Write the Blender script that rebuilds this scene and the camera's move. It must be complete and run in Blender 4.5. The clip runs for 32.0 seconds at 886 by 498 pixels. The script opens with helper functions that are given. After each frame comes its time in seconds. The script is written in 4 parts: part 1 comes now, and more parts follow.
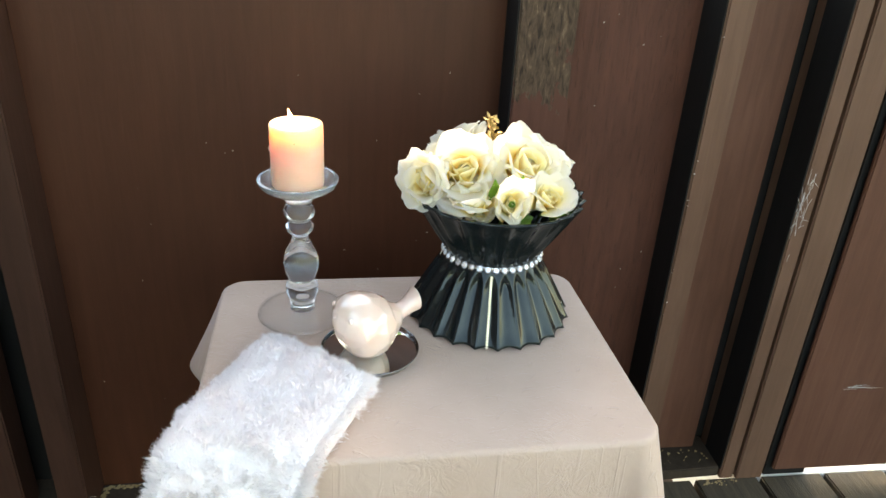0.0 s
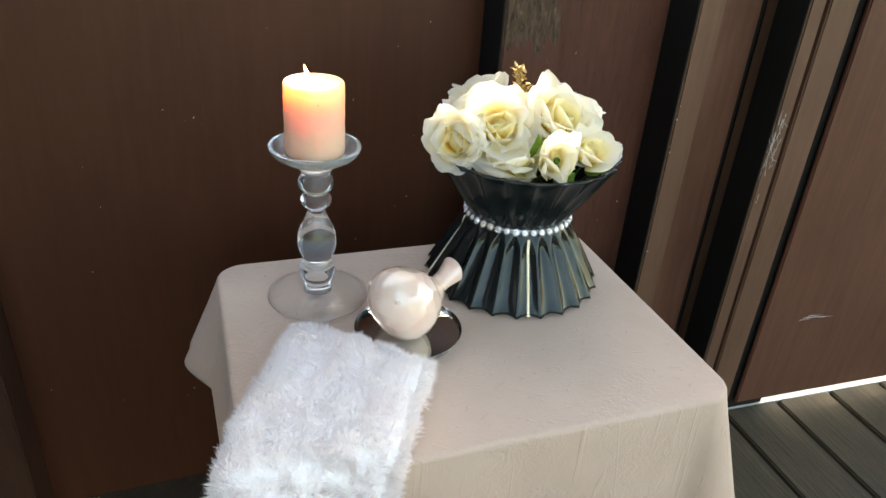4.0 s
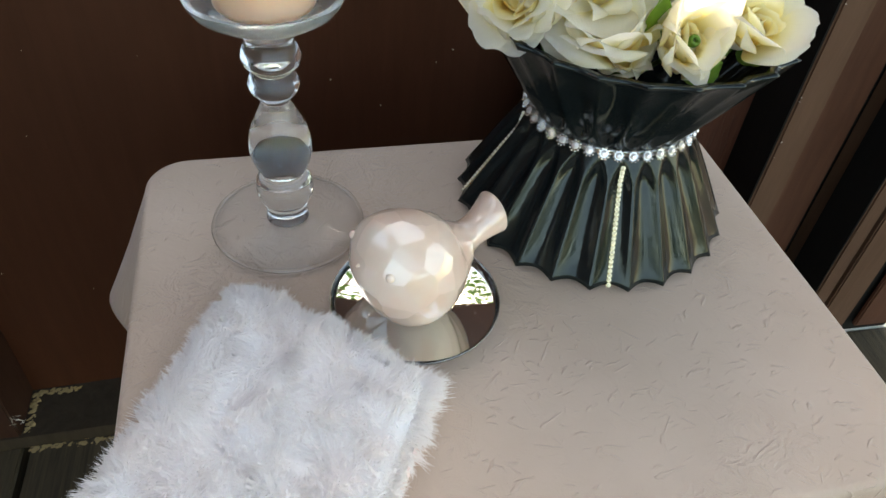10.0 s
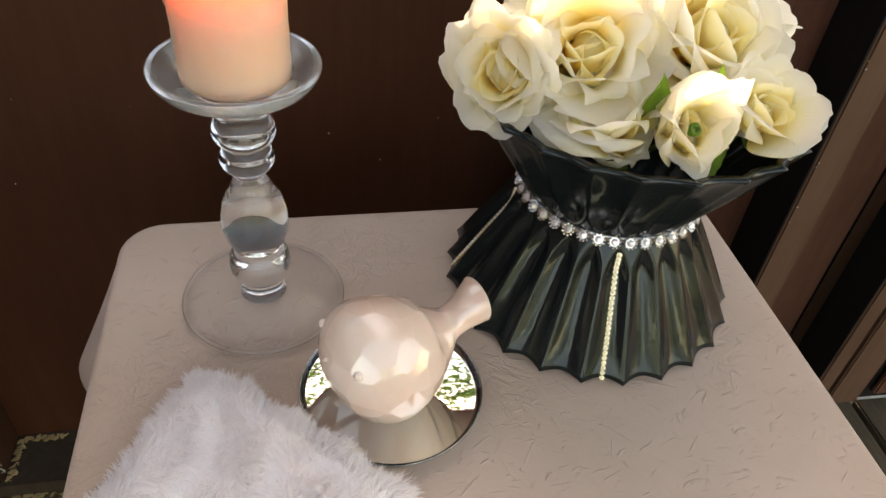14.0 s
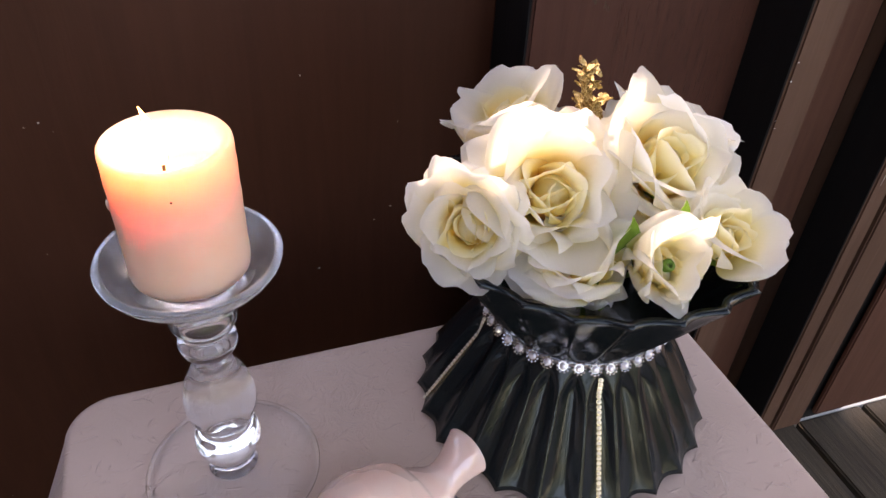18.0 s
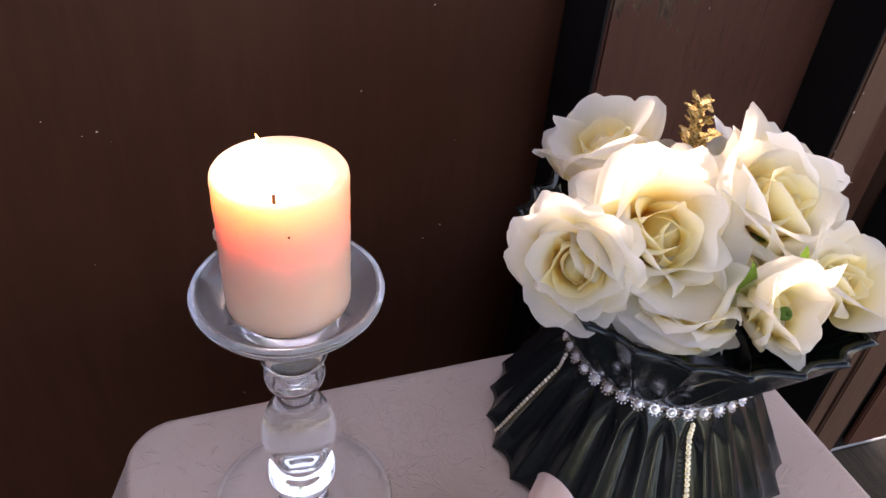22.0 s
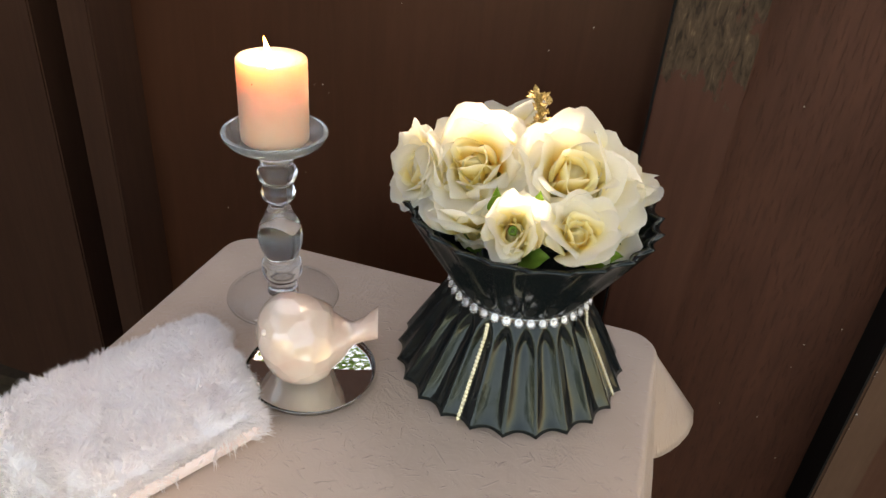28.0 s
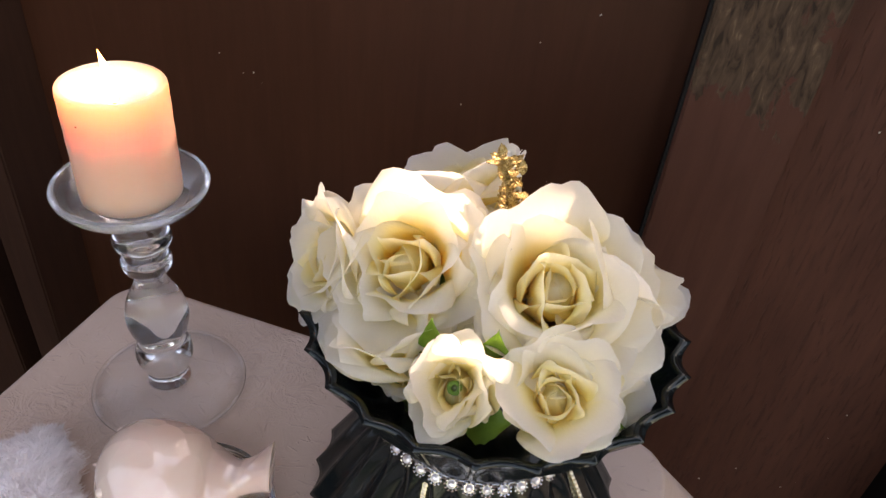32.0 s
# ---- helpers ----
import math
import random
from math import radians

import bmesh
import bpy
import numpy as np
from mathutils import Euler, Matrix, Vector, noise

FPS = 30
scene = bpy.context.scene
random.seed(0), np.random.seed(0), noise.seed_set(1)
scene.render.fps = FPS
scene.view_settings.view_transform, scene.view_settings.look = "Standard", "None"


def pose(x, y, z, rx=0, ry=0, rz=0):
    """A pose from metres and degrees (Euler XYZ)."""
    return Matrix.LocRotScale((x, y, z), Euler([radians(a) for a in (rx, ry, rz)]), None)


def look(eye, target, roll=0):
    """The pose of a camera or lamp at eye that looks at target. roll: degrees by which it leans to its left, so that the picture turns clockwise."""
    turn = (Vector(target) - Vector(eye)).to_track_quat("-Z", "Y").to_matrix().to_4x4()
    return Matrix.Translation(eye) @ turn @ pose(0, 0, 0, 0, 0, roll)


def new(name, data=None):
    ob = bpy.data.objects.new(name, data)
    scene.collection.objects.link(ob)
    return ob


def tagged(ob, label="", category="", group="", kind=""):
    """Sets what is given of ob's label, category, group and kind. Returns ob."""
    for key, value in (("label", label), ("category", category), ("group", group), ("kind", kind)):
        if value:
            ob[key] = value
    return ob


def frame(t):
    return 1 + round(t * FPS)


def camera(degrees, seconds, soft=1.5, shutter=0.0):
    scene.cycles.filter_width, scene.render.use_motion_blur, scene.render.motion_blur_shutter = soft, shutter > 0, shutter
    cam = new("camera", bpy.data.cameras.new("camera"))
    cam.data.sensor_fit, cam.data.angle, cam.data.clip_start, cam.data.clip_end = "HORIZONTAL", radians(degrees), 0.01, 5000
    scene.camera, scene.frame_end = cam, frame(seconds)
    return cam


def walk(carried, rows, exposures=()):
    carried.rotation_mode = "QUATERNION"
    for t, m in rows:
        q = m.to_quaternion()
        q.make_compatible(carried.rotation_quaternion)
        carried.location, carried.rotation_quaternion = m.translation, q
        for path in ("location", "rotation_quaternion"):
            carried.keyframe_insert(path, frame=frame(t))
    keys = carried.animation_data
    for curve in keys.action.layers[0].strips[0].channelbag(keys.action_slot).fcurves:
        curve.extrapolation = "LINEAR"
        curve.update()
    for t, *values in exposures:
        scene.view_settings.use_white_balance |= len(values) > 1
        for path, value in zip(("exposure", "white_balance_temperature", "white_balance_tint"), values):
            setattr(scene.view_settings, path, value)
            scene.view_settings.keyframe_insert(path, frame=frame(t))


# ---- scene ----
cam = camera(62.5, 32.0)
METRES, EYE, TILT, LEAN, TURN = 1.9, 1.31, -26.4, -3.0, -7.0
ROWS = [
    (0.0, 0.0, 0.0, 0.0, 0.0, 0.0, -0.0),
    (0.5, -0.0185, 0.0103, -0.0002, -1.23, -0.75, 0.75),
    (1.0, -0.0409, 0.0243, 0.0012, -2.9, -1.65, 1.58),
    (1.5, -0.0618, 0.0407, 0.0017, -4.65, -2.45, 2.5),
    (2.0, -0.0777, 0.0529, 0.0032, -6.43, -3.15, 3.33),
    (2.5, -0.0905, 0.0581, 0.0066, -7.95, -3.68, 3.99),
    (4.5, -0.1111, 0.0542, 0.0118, -9.7, -3.65, 3.76),
    (5.0, -0.1148, 0.0589, 0.0161, -9.08, -3.52, 3.24),
    (5.5, -0.1128, 0.073, 0.0209, -8.25, -3.53, 2.69),
    (6.0, -0.1045, 0.094, 0.0306, -7.5, -3.89, 2.16),
    (6.5, -0.0975, 0.1151, 0.0391, -6.77, -4.53, 1.74),
    (7.0, -0.0952, 0.1259, 0.0444, -6.15, -5.55, 1.53),
    (7.5, -0.0926, 0.133, 0.0441, -5.65, -7.12, 1.4),
    (8.0, -0.0869, 0.1468, 0.0437, -5.26, -9.1, 1.36),
    (8.5, -0.0798, 0.1718, 0.0403, -4.9, -11.39, 1.27),
    (9.0, -0.0727, 0.1995, 0.0411, -4.52, -13.6, 1.12),
    (9.5, -0.0647, 0.2265, 0.0428, -3.96, -15.81, 0.99),
    (10.0, -0.0582, 0.2502, 0.0413, -3.4, -17.59, 0.85),
    (10.5, -0.0542, 0.2686, 0.0385, -2.91, -19.25, 0.59),
    (11.0, -0.0516, 0.2776, 0.0359, -2.42, -20.2, 0.39),
    (11.5, -0.0497, 0.2809, 0.0357, -2.12, -20.62, 0.19),
    (12.0, -0.049, 0.2831, 0.0385, -1.89, -20.35, 0.05),
    (12.5, -0.0477, 0.2848, 0.0413, -1.65, -19.33, 0.0),
    (13.0, -0.0457, 0.2838, 0.0455, -1.62, -18.06, -0.16),
    (13.5, -0.0446, 0.2802, 0.0505, -1.61, -16.62, -0.32),
    (14.0, -0.0424, 0.2759, 0.0571, -1.63, -15.25, -0.42),
    (14.5, -0.0404, 0.275, 0.0647, -1.72, -14.12, -0.56),
    (15.0, -0.038, 0.2751, 0.0759, -1.76, -13.44, -0.57),
    (15.5, -0.0383, 0.2735, 0.0862, -1.99, -12.75, -0.42),
    (17.5, -0.0496, 0.2874, 0.0901, -7.37, -12.26, 3.69),
    (18.0, -0.0606, 0.2965, 0.0975, -9.75, -12.53, 5.22),
    (18.5, -0.0742, 0.3015, 0.1011, -11.81, -12.8, 6.53),
    (19.0, -0.087, 0.3043, 0.104, -13.74, -13.15, 7.55),
    (19.5, -0.0964, 0.3046, 0.1065, -15.34, -13.28, 8.07),
    (20.0, -0.1006, 0.3055, 0.1078, -16.23, -13.37, 8.13),
    (20.5, -0.1024, 0.3057, 0.1079, -16.11, -13.27, 7.7),
    (21.0, -0.1043, 0.3078, 0.1096, -15.39, -13.04, 6.93),
    (21.5, -0.1036, 0.31, 0.1088, -13.53, -12.65, 5.57),
    (22.0, -0.0923, 0.3147, 0.1077, -9.38, -12.03, 3.33),
    (22.5, -0.071, 0.3141, 0.1019, -4.3, -11.38, 0.37),
    (23.0, -0.0504, 0.3014, 0.0886, 0.28, -10.87, -2.31),
    (23.5, -0.035, 0.28, 0.0761, 3.9, -10.28, -4.24),
    (24.0, -0.0152, 0.2485, 0.0623, 6.48, -9.71, -5.7),
    (24.5, 0.0077, 0.2172, 0.0486, 9.08, -9.12, -7.16),
    (25.0, 0.0319, 0.1993, 0.0405, 11.94, -8.76, -8.73),
    (25.5, 0.0641, 0.1906, 0.0382, 15.17, -8.52, -10.15),
    (26.0, 0.0967, 0.1908, 0.039, 17.59, -8.28, -11.3),
    (26.5, 0.1203, 0.1928, 0.0444, 19.71, -7.95, -12.1),
    (28.5, 0.1525, 0.1958, 0.0557, 23.95, -6.39, -12.8),
    (29.0, 0.1555, 0.2032, 0.0564, 24.07, -6.6, -12.75),
    (29.5, 0.158, 0.2147, 0.0587, 23.93, -7.1, -12.65),
    (30.0, 0.1518, 0.2353, 0.0648, 23.52, -7.91, -12.57),
    (30.5, 0.1394, 0.2721, 0.0786, 23.02, -8.99, -12.51),
    (31.0, 0.1214, 0.3028, 0.0937, 22.89, -9.92, -12.63),
    (31.5, 0.1108, 0.3202, 0.1034, 23.1, -10.9, -13.11),
    (32.0, 0.1112, 0.3237, 0.1137, 24.1, -11.78, -13.99),
]
EXPOSURES = [(0.0, 3.1, 9600, 8), (2.5, 2.9, 9800, 8), (6.0, 2.78, 9500, 8), (8.5, 2.62, 9600, 7), (10.5, 2.6, 10400, 8), (12.0, 2.6, 12600, 13), (14.0, 2.55, 12600, 18), (15.5, 2.48, 10400, 22), (19.0, 2.5, 9000, 35), (23.0, 2.48, 8700, 34), (26.0, 2.48, 13000, 21), (29.0, 2.52, 11300, 18), (31.0, 2.36, 11600, 28), (32.0, 2.32, 10200, 28)]
walk(cam, [(t, pose(0, 0, EYE, TILT, LEAN, TURN) @ pose(METRES * x, METRES * y, METRES * z, 90 + pitch, roll, yaw)) for t, x, y, z, yaw, pitch, roll in ROWS], EXPOSURES)

# ---- light ----
world = bpy.data.worlds.new("sky")
scene.world = world
world.use_nodes = True
_n = world.node_tree.nodes
_sky = _n.new("ShaderNodeTexSky")
_sky.sky_type, _sky.sun_disc = "NISHITA", False
SUN_HIGH, SUN_ROUND = 33.0, 8.0
_sky.sun_elevation, _sky.sun_rotation = radians(SUN_HIGH), radians(SUN_ROUND)
world.node_tree.links.new(_sky.outputs[0], _n["Background"].inputs[0])
_n["Background"].inputs[1].default_value = 0.15
sun = new("sun", bpy.data.lights.new("sun", "SUN"))
sun.data.energy, sun.data.angle, sun.data.color = 1.6, radians(0.5), (1.0, 0.97, 0.92)
SUN_FROM = Vector((math.sin(radians(SUN_ROUND)) * math.cos(radians(SUN_HIGH)), math.cos(radians(SUN_ROUND)) * math.cos(radians(SUN_HIGH)), math.sin(radians(SUN_HIGH))))
sun.matrix_world = look(SUN_FROM * 20, (0, 0, 0))
# ---- materials ----
def mat(name):
    m = bpy.data.materials.new(name)
    m.use_nodes = True
    nt = m.node_tree
    return m, nt, nt.nodes["Principled BSDF"]

def nd(nt, kind, **kw):
    n = nt.nodes.new("ShaderNode" + kind)
    for k, v in kw.items():
        n.inputs[k.replace("_", " ")].default_value = v
    return n

def coords(nt, scale, space="Object"):
    tc = nt.nodes.new("ShaderNodeTexCoord")
    mp = nt.nodes.new("ShaderNodeMapping")
    mp.inputs["Scale"].default_value = scale
    nt.links.new(tc.outputs[space], mp.inputs["Vector"])
    return mp.outputs["Vector"]

def ramp(nt, src, stops):
    r = nt.nodes.new("ShaderNodeValToRGB")
    e = r.color_ramp.elements
    while len(e) < len(stops):
        e.new(0.5)
    for el, (p, c) in zip(e, stops):
        el.position, el.color = p, (c if len(c) == 4 else (*c, 1))
    nt.links.new(src, r.inputs[0])
    return r.outputs[0]

def noise_tex(nt, vec, scale, detail=4.0, rough=0.55, distort=0.0):
    n = nd(nt, "TexNoise", Scale=scale, Detail=detail, Roughness=rough, Distortion=distort)
    if vec is not None:
        nt.links.new(vec, n.inputs["Vector"])
    return n.outputs["Fac"]

def mixc(nt, fac, a, b, mode="MIX"):
    m = nt.nodes.new("ShaderNodeMix")
    m.data_type, m.blend_type = "RGBA", mode
    for sock, v in ((0, fac), (6, a), (7, b)):
        if isinstance(v, (int, float)):
            m.inputs[sock].default_value = v
        elif isinstance(v, tuple):
            m.inputs[sock].default_value = (*v, 1)
        else:
            nt.links.new(v, m.inputs[sock])
    return m.outputs[2]

def bump(nt, bsdf, height, strength, dist):
    b = nd(nt, "Bump", Strength=strength, Distance=dist)
    nt.links.new(height, b.inputs["Height"])
    if bsdf is not None:
        nt.links.new(b.outputs[0], bsdf.inputs["Normal"])
    return b

def add(nt, a, b, op="ADD"):
    m = nt.nodes.new("ShaderNodeMath")
    m.operation = op
    for i, v in enumerate((a, b)):
        if isinstance(v, (int, float)):
            m.inputs[i].default_value = v
        else:
            nt.links.new(v, m.inputs[i])
    return m.outputs[0]

def rand(nt):
    return nt.nodes.new("ShaderNodeObjectInfo").outputs["Random"]

def painted_wood(name, lo, hi, peel=0.0, rough=0.5, patch=None, checks=0.0):
    m, nt, b = mat(name)
    v = coords(nt, (1, 1, 0.08))
    grain = noise_tex(nt, v, 60, 6, 0.6, 0.6)
    blot = noise_tex(nt, coords(nt, (1, 1, 0.5)), 5, 5, 0.6)
    col = ramp(nt, add(nt, add(nt, grain, 0.45, "MULTIPLY"), add(nt, blot, 0.55, "MULTIPLY")), [(0.34, lo), (0.64, hi)])
    h = grain
    if peel:
        p = noise_tex(nt, coords(nt, (1, 1, 0.45)), 11, 8, 0.7, 0.4)
        if patch:
            x1, z0 = patch
            sp = nt.nodes.new("ShaderNodeSeparateXYZ")
            nt.links.new(coords(nt, (1, 1, 1)), sp.inputs[0])
            fx = add(nt, add(nt, sp.outputs["X"], x1, "SUBTRACT"), -9.0, "MULTIPLY")
            fz = add(nt, add(nt, sp.outputs["Z"], z0, "SUBTRACT"), 4.0, "MULTIPLY")
            ragged = add(nt, add(nt, noise_tex(nt, coords(nt, (1, 1, 0.6)), 34, 5, 0.65, 0.5), 0.5, "SUBTRACT"), 1.1, "MULTIPLY")
            fx, fz = add(nt, fx, ragged), add(nt, fz, ragged)
            lim = add(nt, add(nt, add(nt, fx, fz, "MINIMUM"), -0.28, "MAXIMUM"), 0.22, "MINIMUM")
            p = add(nt, p, lim)
        edge = ramp(nt, p, [(1 - peel, (0, 0, 0)), (1 - peel + 0.03, (1, 1, 1))])
        wood = ramp(nt, noise_tex(nt, coords(nt, (1, 1, 0.25)), 130, 6, 0.65, 0.8), [(0.34, (0.018, 0.009, 0.005)), (0.46, (0.055, 0.031, 0.018)), (0.60, (0.085, 0.050, 0.030)), (0.72, (0.17, 0.112, 0.072))])
        col = mixc(nt, edge, col, wood)
        h = add(nt, grain, edge, "SUBTRACT")
    if checks:
        crack = ramp(nt, noise_tex(nt, coords(nt, (1, 1, 0.10)), 270, 2.0, 0.5, 0.6), [(0.56, (0, 0, 0)), (0.66, (1, 1, 1))])
        col = mixc(nt, add(nt, crack, checks, "MULTIPLY"), col, tuple(c * 0.25 for c in lo))
        h = add(nt, h, add(nt, crack, 1.5, "MULTIPLY"), "SUBTRACT")
    nt.links.new(col, b.inputs["Base Color"])
    b.inputs["Roughness"].default_value = rough
    b.inputs["Specular IOR Level"].default_value = 0.24
    bump(nt, b, h, 0.45, 0.0015)
    return m

M_panel = painted_wood("brown_panel_paint", (0.052, 0.0160, 0.0078), (0.072, 0.0235, 0.0120), 0, 0.45)
M_board = painted_wood("brown_board_paint", (0.076, 0.029, 0.0170), (0.116, 0.048, 0.030), 0, 0.55)
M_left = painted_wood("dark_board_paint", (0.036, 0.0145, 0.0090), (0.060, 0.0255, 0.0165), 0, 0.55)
M_peel = painted_wood("peeling_board_paint", (0.062, 0.0200, 0.0122), (0.096, 0.0345, 0.0215), 0.42, 0.6, (0.43, 0.950))
M_post = painted_wood("tan_post_paint", (0.090, 0.044, 0.027), (0.138, 0.072, 0.046), 0.2, 0.55)
M_grain = painted_wood("grainy_panel_paint", (0.062, 0.0205, 0.0125), (0.110, 0.0395, 0.0250), 0, 0.6, None, 0.22)
M_sill = painted_wood("worn_rail_paint", (0.030, 0.020, 0.012), (0.06, 0.042, 0.028), 0.25, 0.75)
# Near-black: dark wood in gaps and under the deck, also painted shade.
M_dark = painted_wood("dark_wood_and_shade", (0.005, 0.0045, 0.0042), (0.009, 0.008, 0.0075), 0, 0.8)

def deck_mat():
    m, nt, b = mat("weathered_deck")
    v = coords(nt, (1, 0.05, 1))
    g = noise_tex(nt, v, 120, 6, 0.65, 0.5)
    blot = noise_tex(nt, coords(nt, (1, 0.4, 1)), 6, 4)
    c = ramp(nt, add(nt, add(nt, g, 0.6, "MULTIPLY"), add(nt, blot, 0.4, "MULTIPLY")), [(0.32, (0.026, 0.017, 0.008)), (0.52, (0.066, 0.046, 0.024)), (0.7, (0.125, 0.092, 0.052))])
    c = mixc(nt, add(nt, rand(nt), 0.35, "MULTIPLY"), c, (0.055, 0.040, 0.024))
    nt.links.new(c, b.inputs["Base Color"])
    b.inputs["Roughness"].default_value = 0.8
    bump(nt, b, g, 0.6, 0.003)
    return m
M_deck = deck_mat()

def cloth_mat():
    m, nt, b = mat("crinkled_cloth")
    big = noise_tex(nt, coords(nt, (1, 1, 1)), 9, 3)
    c = ramp(nt, big, [(0.3, (0.52, 0.370, 0.285)), (0.7, (0.58, 0.420, 0.332))])
    nt.links.new(c, b.inputs["Base Color"])
    b.inputs["Roughness"].default_value = 0.55
    b.inputs["Sheen Weight"].default_value = 0.15
    def dashes(turn, sx, sy, lo, hi):
        v = coords(nt, (1 / sx, 1 / sy, 0.3))
        v.node.vector_type = "TEXTURE"
        v.node.inputs["Rotation"].default_value = (0, 0, radians(turn))
        return ramp(nt, noise_tex(nt, v, 1.0, 1.5, 0.5, 0.5), [(lo, (0, 0, 0)), (hi, (1, 1, 1))])
    soft = noise_tex(nt, coords(nt, (1, 1, 1)), 34, 3, 0.6, 0.8)
    folds = dashes(8, 50, 215, 0.67, 0.74)
    for turn, sx, sy, lo in ((-38, 46, 190, 0.68), (26, 44, 180, 0.68), (70, 54, 200, 0.70), (-14, 36, 150, 0.68), (112, 46, 165, 0.71), (50, 36, 130, 0.695)):
        folds = add(nt, folds, dashes(turn, sx, sy, lo, lo + 0.075))
    ridge = add(nt, 1.0, add(nt, add(nt, add(nt, noise_tex(nt, coords(nt, (1, 1, 1)), 42, 4, 0.6, 1.2), 0.5, "SUBTRACT"), 0.0, "ABSOLUTE"), 9.0, "MULTIPLY"), "SUBTRACT")
    worn = ramp(nt, noise_tex(nt, coords(nt, (1, 1, 1)), 6, 2), [(0.48, (0, 0, 0)), (0.62, (1, 1, 1))])
    crinkle = add(nt, add(nt, add(nt, ridge, 0.0, "MAXIMUM"), worn, "MULTIPLY"), 1.1, "MULTIPLY")
    h = add(nt, add(nt, folds, crinkle), add(nt, soft, 1.3, "MULTIPLY"))
    fine = noise_tex(nt, coords(nt, (1, 1, 1)), 140, 4)
    hh = add(nt, h, add(nt, fine, 0.25, "MULTIPLY"))
    bump(nt, b, hh, 0.48, 0.0018)
    return m
M_cloth = cloth_mat()

def simple(name, col, rough=0.5, metal=0.0, **kw):
    m, nt, b = mat(name)
    b.inputs["Base Color"].default_value = (*col, 1)
    b.inputs["Roughness"].default_value = rough
    b.inputs["Metallic"].default_value = metal
    for k, v in kw.items():
        b.inputs[k.replace("_", " ")].default_value = v
    return m, nt, b

def fluted_mat():
    m, nt, b = simple("black_lacquer", (0.006, 0.0100, 0.0112), 0.16)
    n = noise_tex(nt, coords(nt, (1, 1, 1)), 30, 5)
    r = ramp(nt, n, [(0.3, (0.09, 0.09, 0.09)), (0.7, (0.20, 0.20, 0.20))])
    nt.links.new(r, b.inputs["Roughness"])
    b.inputs["Specular IOR Level"].default_value = 0.36
    b.inputs["Specular Tint"].default_value = (0.90, 1.0, 0.96, 1)
    bump(nt, b, noise_tex(nt, coords(nt, (1, 1, 0.4)), 45, 3), 0.25, 0.003)
    return m
M_black = fluted_mat()
M_mirror, _, _ = simple("mirror", (0.86, 0.89, 0.88), 0.03, 1.0)
M_silver, _, _ = simple("silver", (0.78, 0.77, 0.75), 0.2, 1.0)
M_goldcup, _, _ = simple("gold_setting", (0.90, 0.74, 0.46), 0.25, 1.0)
M_rimdark, _, _ = simple("dark_dish_edge", (0.30, 0.30, 0.30), 0.16, 1.0)

def crystal_mat(name, col):
    m, nt, b = simple(name, col, 0.06, 0.0)
    b.inputs["Metallic"].default_value = 0.5
    return m
M_crystal = crystal_mat("clear_crystal", (0.86, 0.84, 0.84))
M_crystal_warm = crystal_mat("champagne_crystal", (0.95, 0.85, 0.64))
M_crystal_warm.node_tree.nodes["Principled BSDF"].inputs["Metallic"].default_value = 0.3

def glass_mat():
    m, nt, b = simple("clear_glass", (0.97, 0.985, 0.98), 0.02)
    b.inputs["Transmission Weight"].default_value = 1.0
    b.inputs["IOR"].default_value = 1.48
    return m
M_glass = glass_mat()

def milky_glass_mat(painted_haze):
    """Clear glass; a faint pale diffuse share stands in for caught sky light."""
    m, nt, b = simple("painted_haze_glass", (0.97, 0.985, 0.98), 0.02)
    b.inputs["Transmission Weight"].default_value = 1.0
    b.inputs["IOR"].default_value = 1.48
    df = nt.nodes.new("ShaderNodeBsdfDiffuse")
    df.inputs["Color"].default_value = (0.84, 0.87, 0.88, 1)
    mx = nt.nodes.new("ShaderNodeMixShader")
    nt.links.new(ramp(nt, noise_tex(nt, coords(nt, (1, 1, 1)), 35, 4), [(0.3, (painted_haze * 0.6,) * 3), (0.7, (painted_haze * 1.4,) * 3)]), mx.inputs[0])
    nt.links.new(b.outputs[0], mx.inputs[1])
    nt.links.new(df.outputs[0], mx.inputs[2])
    nt.links.new(mx.outputs[0], nt.nodes["Material Output"].inputs[0])
    return m
M_cup = milky_glass_mat(0.13)
M_stem = milky_glass_mat(0.02)

